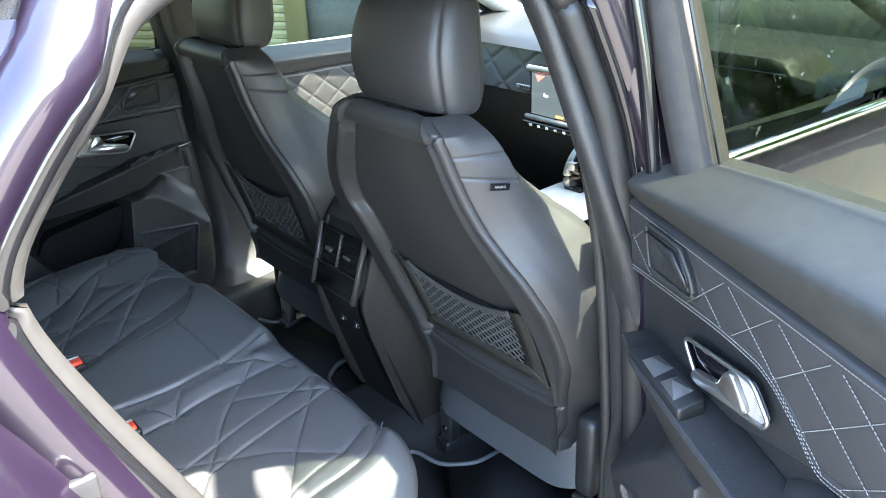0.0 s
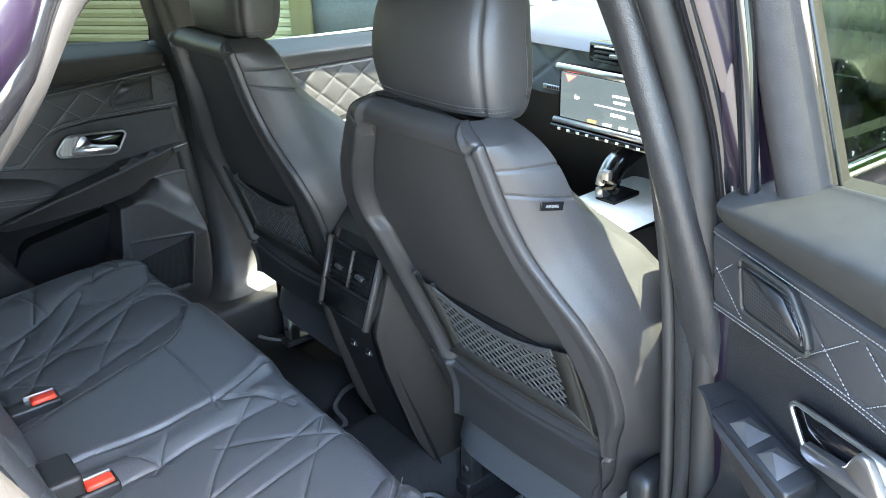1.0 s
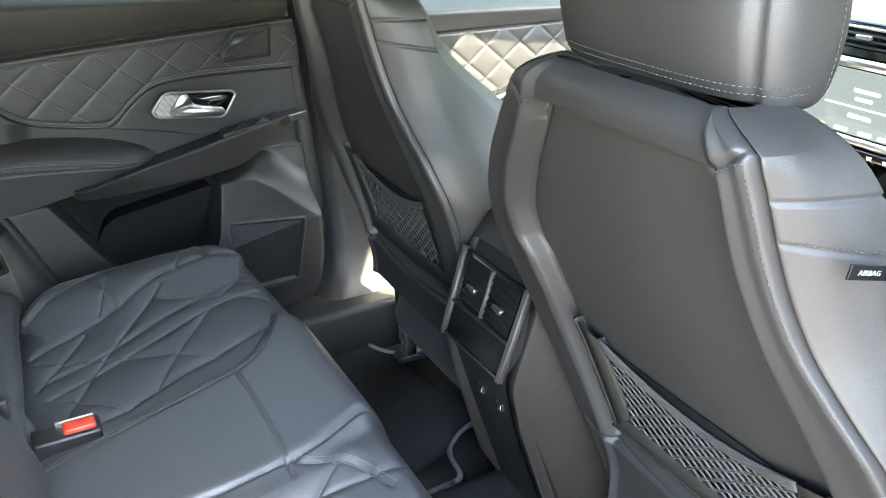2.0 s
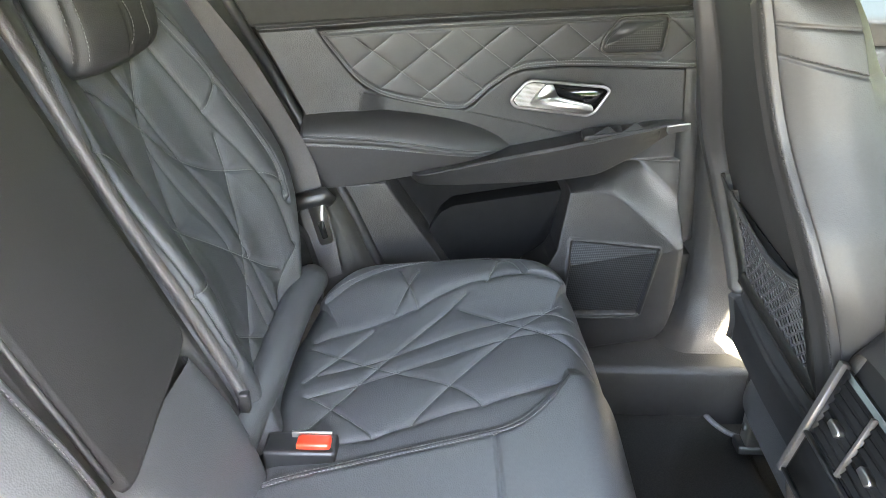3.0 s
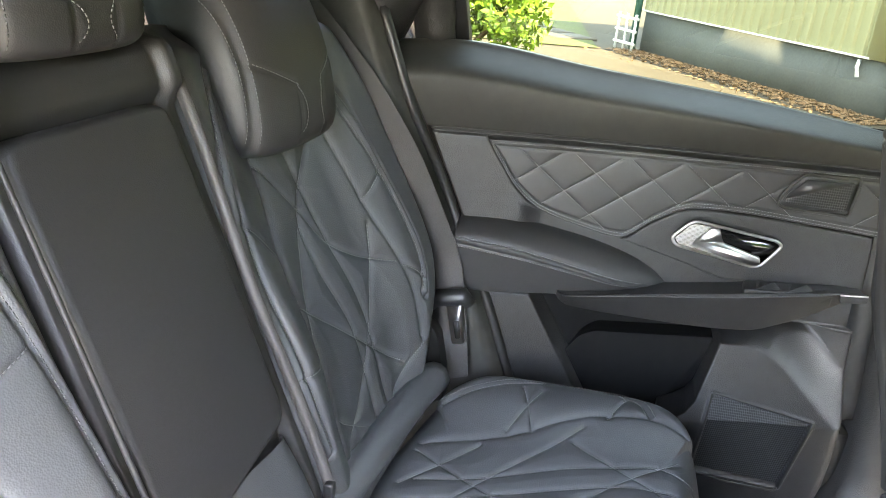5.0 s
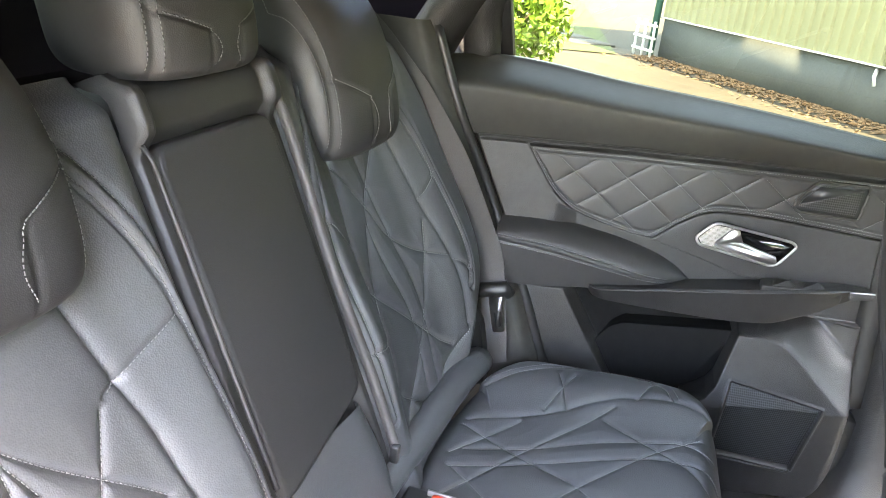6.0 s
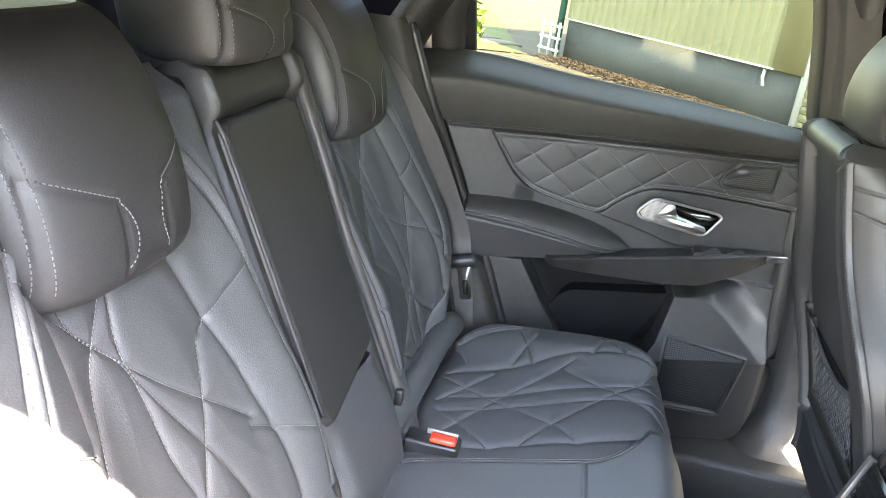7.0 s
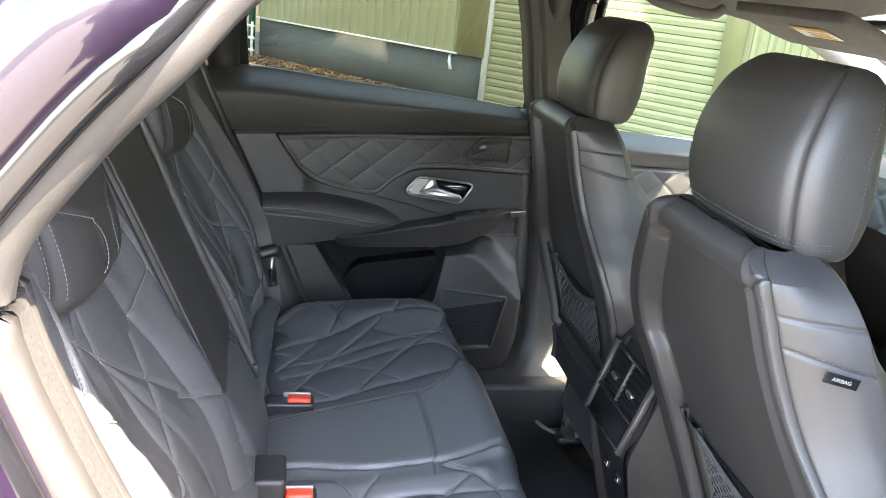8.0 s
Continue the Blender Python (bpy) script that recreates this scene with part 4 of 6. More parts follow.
    def lever_at(a, h, w):
        out = 0.007 + 0.009 * float(smooth(a, -0.133, -0.10)) - 0.004 * float(smooth(a, -0.085, -0.03)) - 0.006 * float(smooth(h, 0.925, 0.95))
        return dp(a, h, -0.009 - out + w)
    part("lever", slab(lv, lever_at, 0.009, 0.0022, 3), SATIN, h0, "satin metal pull lever")

    # armrest pad: a soft roll above a stitched seam, with a flat facing below it
    def pad(u, v):
        a = -0.512 + 0.352 * v
        hi = lerp(a, [(-0.512, 0.908), (-0.443, 0.911), (-0.328, 0.897), (-0.237, 0.874), (-0.185, 0.849), (-0.160, 0.828)])
        st = lerp(a, [(-0.512, 0.883), (-0.41, 0.871), (-0.321, 0.855), (-0.231, 0.837), (-0.185, 0.827), (-0.160, 0.822)])
        lo = lerp(a, [(-0.512, 0.790), (-0.458, 0.789), (-0.337, 0.801), (-0.194, 0.815), (-0.160, 0.819)])
        end = np.sqrt(np.clip(1 - smooth(v, 0.62, 1.0) ** 2, 0, 1)) * smooth(v, 0.0, 0.015)
        t = np.clip(u / 0.5, 0, 1)
        q = np.clip((u - 0.5) / 0.44, 0, 1)
        tuck = np.clip((u - 0.94) / 0.06, 0, 1)
        h = hi + (st - hi) * (1 - np.cos(t * math.pi / 2)) + (lo - st) * q
        w = 0.022 + end * (-0.066 * np.sin(t * math.pi / 2) + 0.016 * q + 0.028 * tuck)
        seam = np.exp(-((u - 0.46) / 0.010) ** 2) + np.exp(-((u - 0.535) / 0.008) ** 2)
        return dp(a, h, w + 0.0028 * seam * end)
    part("armrest_pad", sheet(lambda u, v: pad(1 - u, v), 120, 90), LEATHER_SOFT, d)
    cur = []
    for k in (0.438, 0.555):
        v = np.linspace(0.03, 0.90, 120)
        x, y, z = pad(np.full_like(v, k), v)
        cur.append(np.stack([x, y - 0.0008, z], -1))
    tagged(part("stitching", stitches(cur), THREAD, d, "pale grey double stitching"), kind="stuff")

    # pull shelf
    def shelf(u, v):
        t = math.pi * u
        a = -0.345 + 0.49 * v
        hi = lerp(a, [(-0.345, 0.808), (-0.228, 0.829), (-0.075, 0.852), (0.051, 0.871), (0.106, 0.876), (0.145, 0.874)])
        lo = lerp(a, [(-0.345, 0.800), (-0.318, 0.790), (-0.224, 0.783), (-0.09, 0.780), (-0.019, 0.785), (0.038, 0.808), (0.113, 0.850), (0.145, 0.862)])
        end = np.clip(1 - (1 - np.clip(v / 0.10, 0, 1)) ** 3, 0, 1) * (1 - 0.25 * smooth(v, 0.85, 1.0))
        ramp = lambda p, q: np.clip((u - p) / (q - p), 0, 1)
        t1, t2, t3, t4 = ramp(0.0, 0.36), ramp(0.36, 0.44), ramp(0.44, 0.90), ramp(0.90, 1.0)
        k = 1 - 0.03 * t1 - 0.07 * t2 - 0.86 * t3 - 0.04 * t4
        w = 0.02 + end * (-0.074 * t1 - 0.004 * t2 + 0.016 * t3 + 0.062 * t4)
        return dp(a, lo + (hi - lo) * k - 0.010 * (1 - t1), w)
    part("pull_shelf", sheet(lambda u, v: shelf(1 - u, v), 90, 120), TRIM, d)
    if s > 0:
        part("shelf_accent", slab(rounded([(0.108, 0.860), (0.106, 0.874), (0.147, 0.877), (0.149, 0.866)], 0.003), lambda a, h, w: dp(a, h, -0.054 + w), 0.012, 0.002), TRIM, d)
        part("accent_line", tube([dp(0.106, 0.8745, -0.0545), dp(0.147, 0.8775, -0.0545)], 0.0016, 6), SATIN, d, "thin bright accent line")
    bank = part("switch_bank", slab(rounded([(-0.040, -0.052), (-0.040, -0.010), (0.096, -0.010), (0.096, -0.052)], 0.006), lambda a, b, w: dp(a, (0.8675 if s > 0 else 0.8755) - w + 0.06 * (a - 0.03), b), 0.02, 0.003), PLASTIC, d)
    for a0 in (0.0, 0.05):
        bm = bmesh.new()
        z0 = (0.866 if s > 0 else 0.874) + 0.06 * (a0 - 0.03)
        P = [dp(a0 - 0.022, z0, -0.048), dp(a0 + 0.022, z0, -0.048), dp(a0 + 0.018, z0, -0.014), dp(a0 - 0.020, z0, -0.014), dp(a0 + 0.004, z0 + 0.010, -0.034), dp(a0 - 0.014, z0 + 0.004, -0.022)]
        v = [bm.verts.new(p) for p in P]
        for q in ((0, 1, 4), (1, 2, 4), (2, 5, 4), (2, 3, 5), (3, 0, 5), (0, 4, 5), (3, 2, 1, 0)):
            bm.faces.new([v[i] for i in q])
        bmesh.ops.recalc_face_normals(bm, faces=bm.faces[:])
        # same switches: satin paints the open door's bright reflection, black the closed door's dark one
        part("window_switch", bm, SATIN if s < 0 else PLASTIC, bank, "faceted window switch", smooth=False)
    # map pocket flap, its near black holding the shelf's shade, and speaker grille
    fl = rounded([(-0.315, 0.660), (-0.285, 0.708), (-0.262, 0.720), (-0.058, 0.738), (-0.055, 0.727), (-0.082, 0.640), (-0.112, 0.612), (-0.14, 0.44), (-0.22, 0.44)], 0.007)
    part("map_pocket", slab(fl, lambda a, h, w: dp(a, h, 0.020 - 0.02 * (0.72 - h) * (h < 0.72) + w), 0.05, 0.004, 3), LINER, d, "map pocket flap, coloured near black for the shade on it")

    def grille(u, v):
        p, q = np.array(SPEAKER_HOLE[0]), np.array(SPEAKER_HOLE[1])
        r, t = np.array(SPEAKER_HOLE[2]), np.array(SPEAKER_HOLE[3])
        a = (1 - v) * ((1 - u) * t[0] + u * r[0]) + v * ((1 - u) * p[0] + u * q[0])
        h = (1 - v) * ((1 - u) * t[1] + u * r[1]) + v * ((1 - u) * p[1] + u * q[1])
        upper = np.clip((h - 0.622 - 0.10 * a) / 0.045, 0, 1)
        side = np.clip((a - 0.045 - 0.5 * (0.62 - h)) / 0.06, 0, 1)
        return dp(a, h, -0.055 + 0.018 * upper - 0.004 * side + 0.13 * np.maximum(0.622 + 0.10 * a - h, 0))
    part("speaker_grille", sheet(grille, 60, 60), GRILLE, d, "perforated speaker grille", smooth=False)
    part("grille_trim", tube([dp(a, h, -0.053) for a, h in ((-0.052, 0.508), (0.02, 0.499), (0.092, 0.494), (0.096, 0.500))], 0.0028, 8), VINYL, d, "slim trim bar under the grille")

    # door shell, window frame and pane
    def skin(u, v):
        h = 0.36 + 0.76 * v
        a = rear_edge(h) + 0.01 + (front_edge(h) + 0.03 - rear_edge(h)) * u
        return a, hull_y(h) - 0.01 + 0 * a, h
    part("outer_skin", sheet(skin, 24, 30), PAINT, d)
    part("rear_rim", tube(spline([(rear_edge(h) - 0.008, 0.80 + 0.1 * rear_edge(h) + 0.03, h) for h in (0.42, 0.6, 0.8, 1.0, 1.16)], 0.03), 0.032, 10, 1.2), PAINT if s < 0 else PLASTIC, d)
    part("front_rim", tube(spline([(front_edge(h) + 0.008, 0.835, h) for h in (0.44, 0.6, 0.8, 1.0, 1.12)], 0.03), 0.028, 10, 1.2), PAINT if s < 0 else PLASTIC, d)
    fy = (lambda h: 0.862 - 0.60 * (h - 1.12)) if s > 0 else (lambda h: 0.838 + 0.10 * (h - 1.1))
    fa = (lambda h: 0.178 - 0.14 * (h - 1.10)) if s > 0 else (lambda h: 0.060 + 0.38 * (h - 1.10))
    post = [(fa(h), fy(h), h) for h in np.linspace(1.06, 1.44, 10)]
    part("window_post", tube(post, 0.034 if s > 0 else 0.037, 12, 0.7), TRIM if s > 0 else POST, d)
    part("run_channel", tube([(a - 0.036, y, h) for a, y, h in post], 0.0025, 8), PLASTIC, d, "black rubber glass channel")
    back = [(-0.60, fy(1.17) - 0.10, 1.17), (-0.60, fy(1.24) - 0.08, 1.24), (-0.565, fy(1.32) - 0.05, 1.32), (-0.49, fy(1.41), 1.41)]
    part("rear_window_frame", tube(spline(back, 0.03), 0.036, 12, 0.7), TRIM, d)
    tri = [(-0.640, 1.165), (-0.548, 1.175), (-0.556, 1.36), (-0.60, 1.33)]
    part("quarter_blank", slab(rounded(tri, 0.01), lambda a, h, w: (a, fy(h) - 0.075 + w, h), 0.02, 0.004), PLASTIC, d, "black quarter panel behind the window")
    yo = 0.0 if s > 0 else 0.135
    header = spline([(-0.50, 0.69 + yo, 1.40), (-0.36, 0.675 + yo, 1.445), (-0.1, 0.672 + yo, 1.465), (0.135 if s > 0 else 0.185, 0.675 + yo, 1.435)], 0.03)
    part("window_header", tube(header, 0.026, 10, 0.8), TRIM, d)
    part("pane", sheet(lambda u, v: (-0.56 + (fa(1.09 + 0.34 * v) + 0.54) * u - 0.02 * v, fy(1.09 + 0.34 * v) - (0.10 if s > 0 else 0.13) * (1 - u) * (1 - v), 1.09 + 0.34 * v), 10, 10), GLASS_REAR if s > 0 else GLASS_REAR_LIGHTER, d)
    part("belt_strip", tube([(a, fy(1.12) + 0.03 - 0.10 * (0.17 - a), 1.10 + 0.04 * (0.17 - a)) for a in np.linspace(-0.55, 0.17, 12)], 0.008, 6), CHROME, d, "bright belt line strip")
    return d


rear_door(1)
OPEN = Matrix(((0.2595, -0.9631, -0.0717), (0.9642, 0.2542, 0.0749), (-0.0539, -0.0886, 0.9946))).to_4x4()
XF[0] = Matrix.Translation((0.0661, -0.7519, 0.9924)) @ OPEN @ Matrix.Translation((-0.152, 0.713, -0.95)) @ Matrix.Diagonal((1, -1, 1, 1))
rear_door(-1)
XF[0] = Matrix.Identity(4)


def front_door(s):
    d = thing("front_door", "closed front car door with quilted insert and padded ledge" if s > 0 else "closed dark violet front car door seen from outside", "car door", "front doors")
    XF[0] = Matrix.Diagonal((1, 1, 1, 1)) if s > 0 else Matrix.Translation((0, 0, 0.085)) @ Matrix.Diagonal((1, -0.905, 1, 1))
    Y0 = lambda x: 0.80 - 0.05 * smooth(x, 0.6, 1.4)

    def panel(u, v):
        x, h = 0.27 + 1.15 * u, 0.40 + 0.60 * v
        return x, Y0(x) + 0.004 + 0.04 * (1 - smooth(np.minimum(u, 1 - u) * 1.15, 0, 0.02)) ** 2, h
    part("door_panel", sheet(panel, 40, 30), TRIM, d)

    def ledge(u, v):
        x = 0.27 + 1.15 * u
        h0, h1 = 1.003 + 0.0 * x, 1.086 - 0.05 * (x - 0.3)
        roll = smooth(v, 0.45, 1.0)
        return x, Y0(x) - 0.004 - 0.018 * np.sin(v * math.pi * 0.75) + 0.08 * roll ** 2, h0 + (h1 - h0) * v
    part("window_ledge", sheet(ledge, 50, 30), LEATHER_SOFT, d)
    lines = [np.linspace((0.10 + 0.095 * k, 1.0), (0.10 + 0.095 * k + e * 0.24, 0.80), 20) for k in range(0, 14) for e in (-1, 1)]

    def low(x):
        return lerp(x, [(0.28, 0.88), (0.5, 0.842), (0.62, 0.838), (0.72, 0.86), (0.8, 0.90), (0.95, 0.93), (1.4, 0.935)])

    def q(u, v):
        x = 0.28 + 1.1 * u
        h = low(x) + (1.0 - low(x)) * v
        k = away(x, h, lines, 20)
        return x, Y0(x) - 0.006 + 0.0030 * np.exp(-k / 0.003) - 0.0010 * (1 - np.exp(-(k / 0.02) ** 2)) + 0.01 * (1 - smooth(np.minimum(v, 1 - v) * 0.15, 0, 0.008)), h
    ins = part("quilted_insert", sheet(q, 420, 60), LEATHER_SOFT, d)
    rim = [(x, float(Y0(x)) - 0.008, float(low(x)) - 0.012) for x in np.linspace(0.3, 1.38, 40)]
    part("accent_strip", tube(rim, 0.006, 8), CHROME, d, "bright accent strip")
    part("armrest", tube(spline([(0.32, 0.775, 0.76), (0.55, 0.765, 0.775), (0.8, 0.765, 0.80), (1.05, 0.775, 0.815)], 0.04), 0.045, 12, 0.7), LEATHER_SOFT, d)
    part("outer_skin", sheet(lambda u, v: (0.20 + 1.2 * u, hull_y(0.36 + 0.70 * v) - 0.02 * smooth(u, 0.6, 1.0), 0.36 + 0.70 * v), 30, 40), PAINT, d)
    part("belt_strip", tube([(x, 0.905 - 0.02 * float(smooth(x, 0.8, 1.4)), 1.068 - 0.02 * (x - 0.2)) for x in np.linspace(0.2, 1.36, 14)], 0.009, 6), CHROME, d, "bright belt line strip")
    gl = lambda u, v: (0.235 + (1.10 - 0.52 * v) * u, 0.885 - 0.225 * v - 0.03 * u * (1 - v), 1.065 + 0.385 * v)
    part("pane", sheet(gl, 12, 12), GLASS_CLEAR if s > 0 else GLASS_FRONT, d)
    part("window_post", tube([(0.245 - 0.04 * t, 0.875 - 0.215 * t, 1.07 + 0.39 * t) for t in np.linspace(0, 1, 8)], 0.044, 10, 0.5), GLOSS, d)
    fr = spline([(0.19, 0.665, 1.455), (0.45, 0.662, 1.445), (0.72, 0.67, 1.39), (1.05, 0.71, 1.24), (1.36, 0.79, 1.06)], 0.04)
    part("window_frame", tube(fr, 0.024, 10, 0.8), PLASTIC, d)
    # mirror
    mir = part("door_mirror", tube(spline([(1.20, 0.93, 1.08), (1.20, 1.0, 1.10), (1.19, 1.10, 1.12), (1.18, 1.16, 1.12)], 0.01), [0.02 + 0.065 * math.sin(math.pi * min(1, max(0, t))) ** 0.5 for t in np.linspace(0.05, 0.97, len(spline([(1.20, 0.93, 1.08), (1.20, 1.0, 1.10), (1.19, 1.10, 1.12), (1.18, 1.16, 1.12)], 0.01)))], 16, 1.0), PAINT, d)
    part("mirror_glass", slab(rounded([(1.00, 1.065), (1.15, 1.075), (1.15, 1.175), (1.01, 1.165)], 0.02), lambda a, h, w: (1.105 + w, a, h), 0.006, 0.001), CHROME, mir)
    XF[0] = Matrix.Identity(4)
    return d


front_door(1), front_door(-1)


# ---- front seats ----
def front_seat(y0, x0, right, lean=0.0):
    s = thing("front_seat", "black leather front seat with net pocket" + (" and an airbag tag" if right else " on its back"), "car seat", "front seats")
    XF[0] = Matrix.Translation((x0 - 0.8 * lean, y0, 0)) @ Matrix(((1, 0, lean, 0), (0, 1, 0, 0), (0, 0, 1, 0), (0, 0, 0, 1)))
    HW = [(0.53, 0.185), (0.56, 0.205), (0.62, 0.235), (0.70, 0.262), (0.80, 0.278), (0.88, 0.284), (0.95, 0.268), (1.0, 0.242), (1.05, 0.216), (1.09, 0.205), (1.115, 0.199), (1.135, 0.194), (1.152, 0.187), (1.167, 0.178), (1.180, 0.164), (1.190, 0.148), (1.20, 0.125)]
    seam_r = [(0.148, 1.20), (0.154, 1.15), (0.162, 1.09), (0.178, 1.035), (0.206, 0.99), (0.238, 0.945), (0.258, 0.88), (0.252, 0.79), (0.215, 0.69)]
    m = lambda l: [spline(l), spline([(-a, b) for a, b in l])]

    def rear_x(z):
        return lerp(z, [(0.50, 0.225), (0.58, 0.225), (0.66, 0.205), (0.8, 0.150), (0.95, 0.080), (1.15, 0.002), (1.19, -0.010), (1.22, 0.002)])

    def profile(z, alt=False):
        """Half of the cross-section at heights z, from the middle of the rear face round the flank to the middle of the front."""
        hw = lerp(z, HW)
        inner = lerp(z, [(0.6, 0.17), (0.78, 0.19), (0.87, 0.186), (0.94, 0.166), (1.02, 0.133), (1.10, 0.116), (1.16, 0.112), (1.2, 0.100)])
        if alt:
            hw = lerp(z, [(0.53, 0.190), (0.62, 0.245), (0.70, 0.268), (0.80, 0.282), (0.90, 0.288), (0.95, 0.292), (1.0, 0.280), (1.07, 0.238), (1.12, 0.196), (1.154, 0.166), (1.180, 0.140), (1.20, 0.115)])
            inner = lerp(z, [(0.6, 0.17), (0.78, 0.190), (0.847, 0.193), (0.893, 0.190), (0.942, 0.193), (0.971, 0.204), (1.002, 0.200), (1.066, 0.166), (1.122, 0.122), (1.162, 0.094), (1.2, 0.075)])
        seam = np.minimum(lerp(z, [(b, a) for a, b in seam_r] + [(0.60, 0.19), (0.56, 0.17)]), hw - 0.012)
        if alt:
            seam = hw - 0.012
        th = lerp(z, [(0.56, 0.16), (0.9, 0.155), (1.05, 0.12), (1.22, 0.095)])
        wing = 0.055 * (1 - smooth(z, 1.0, 1.12))
        d = (0.020 - 0.004 * smooth(z, 1.05, 1.15)) * (1 - smooth(z, 1.154, 1.164)) * smooth(z, 0.640, 0.668)
        o = 0 * z
        band = seam - inner
        pts = [(o, d - 0.003), (inner * 0.6, d - 0.001), (inner - 0.009, d), (inner - 0.003, d * 1.18), (inner + 0.002, d * 0.9), (inner + 0.006, d * 0.1 - 0.002), (inner + 0.013, -0.007 + o), (inner + 0.55 * band, -0.002 + o),
               (seam - 0.011, -0.002 + o), (seam - 0.005, 0.001 + o), (seam - 0.001, 0.015 + o), (seam + 0.003, 0.006 + o), (seam + 0.35 * (hw - seam) + 0.006, 0.030 + o),
               (hw - 0.006, 0.060 + o), (hw, 0.085 + o), (hw - 0.004, th * 0.75 + wing), (hw - 0.035, th + wing), (hw * 0.62, th + 0.2 * wing), (hw * 0.3, th), (o, th)]
        return np.array([[np.broadcast_to(a, np.shape(z)), np.broadcast_to(b, np.shape(z))] for a, b in pts])

    COUNTS = (6, 8, 5, 6, 6, 6, 6, 6, 5, 6, 6, 6, 6, 6, 6, 6, 6, 6, 5)
    idx = np.concatenate([np.linspace(k, k + 1, n, endpoint=False) for k, n in enumerate(COUNTS)] + [[len(COUNTS)]])

    def section(z, alt=False):
        """The cross-section's points, rounded: arrays (n, len(z)) of y and depth behind the rear line."""
        P = profile(z, alt)
        k = np.minimum(idx.astype(int), len(COUNTS) - 1)
        f = (idx - k)[:, None]
        Y, D = (P[k, c] * (1 - f) + P[k + 1, c] * f for c in (0, 1))
        for _ in range(2):
            for A in (Y, D):
                A[1:-1] = 0.25 * A[:-2] + 0.5 * A[1:-1] + 0.25 * A[2:]
        return Y, D

    NZ = 400
    foot = 0.530 if right else 0.570
    vz = np.linspace(0, 1, NZ)
    zz = np.where(vz < 0.84, foot + (1.174 - foot) * vz / 0.84, 1.174 + 0.026 * np.sin((vz - 0.84) / 0.16 * math.pi / 2))
    inset = 0.030 * (1 - np.cos(np.clip((vz - 0.84) / 0.16, 0, 1) * math.pi / 2))
    def shell(alt):
        Y, D = section(zz, alt)
        flank = smooth(idx, 10.6, 11.4) * (1 - smooth(idx, 15.0, 16.0))
        X0 = rear_x(zz)[None] + D
        ruts = np.exp(-((zz[None] - 1.150) / 0.0016) ** 2) + np.exp(-((zz[None] - 1.121 + 0.16 * (X0 - 0.01)) / 0.0016) ** 2)
        Y = Y - 0.0034 * ruts * flank[:, None]
        low_rut = 0.007 * np.exp(-((zz[None] - 0.640 - 0.30 * Y ** 2) / 0.004) ** 2) * (idx < 10)[:, None]
        tie = 0.004 * np.exp(-(away(Y, np.broadcast_to(zz, Y.shape), m([(0.112, 1.158), (0.150, 1.188)])) / 0.003) ** 2) * (idx < 10)[:, None]
        X = X0 + low_rut + tie + 0.006 * np.exp(-(away(Y, np.broadcast_to(zz, Y.shape), m([(0.0, 1.160), (0.085, 1.160), (0.104, 1.154), (0.112, 1.14)])) / 0.0028) ** 2) * (idx < 6)[:, None]
        midx = rear_x(zz)[None] + 0.05
        X = midx + (X - midx) * (1 - inset[None] / 0.072)
        Y = Y * (1 - 0.4 * inset[None] / np.maximum(lerp(zz, HW), 0.1))
        return X, Y

    X, Y = shell(False)
    XL, YL = shell(right)
    ring_y, ring_x = np.vstack([YL, -Y[-2:0:-1]]), np.vstack([XL, X[-2:0:-1]])
    n0 = len(ring_y)
    v = np.stack([ring_x, ring_y, np.broadcast_to(zz, ring_y.shape)], -1).reshape(-1, 3)
    i, j = np.meshgrid(np.arange(n0), np.arange(NZ - 1), indexing="ij")
    a, b = i * NZ + j, ((i + 1) % n0) * NZ + j
    q = np.stack([a, b, b + 1, a + 1], -1).reshape(-1, 4)
    v = np.vstack([v, v.reshape(n0, NZ, 3)[:, -1].mean(0)])
    bk = part("backrest", (v, [tuple(p) for p in q] + [((k + 1) % n0 * NZ + NZ - 1, len(v) - 1, k * NZ + NZ - 1)[::-1] for k in range(n0)]), LEATHER_SOFT, s)

    cur = []
    col = int(np.argmin(np.abs(idx - 8.75)))
    rows = (zz > 0.70) & (zz < 1.172)
    last = int(np.argmin(np.abs(zz - 1.176)))
    low = int(np.argmin(np.abs(zz - 1.108)))
    for sg in (-1, 1):
        X, Y = shell(right and sg > 0)
        if not (right and sg > 0):
            cur.append(np.stack([X[col] - 0.0012, sg * Y[col], zz], -1)[rows])
        k = np.where((idx >= 5.2) & (idx <= 9))[0]
        n0_ = np.round(np.linspace(int(np.argmin(np.abs(zz - 1.160))), last, len(k))).astype(int)
        cur.append(np.stack([X[k, n0_] - 0.0014, sg * Y[k, n0_], zz[n0_]], -1))
        k = np.where((idx >= 11.5) & (idx <= 15))[0]
        rr = np.array([int(np.argmin(np.abs(zz - (1.1245 - 0.16 * (X[q, low] - 0.01))))) for q in k])
        cur.append(np.stack([X[k, rr] - 0.0004, sg * (Y[k, rr] + 0.0009), zz[rr]], -1))
    tagged(part("stitching", stitches(cur, 0.0026, 0.0022, 0.00038), THREAD_DARK, bk, "dark grey seam stitching"), kind="stuff")

    # net pocket: a flat U-shaped border over the sunk panel, with a mesh net across it
    def at(y, z, w):
        return float(rear_x(z)) + 0.007 + w, y, z
    rim_o = [(-0.176, 0.862), (-0.166, 0.700), (-0.148, 0.680), (0.148, 0.680), (0.166, 0.700), (0.176, 0.862)]
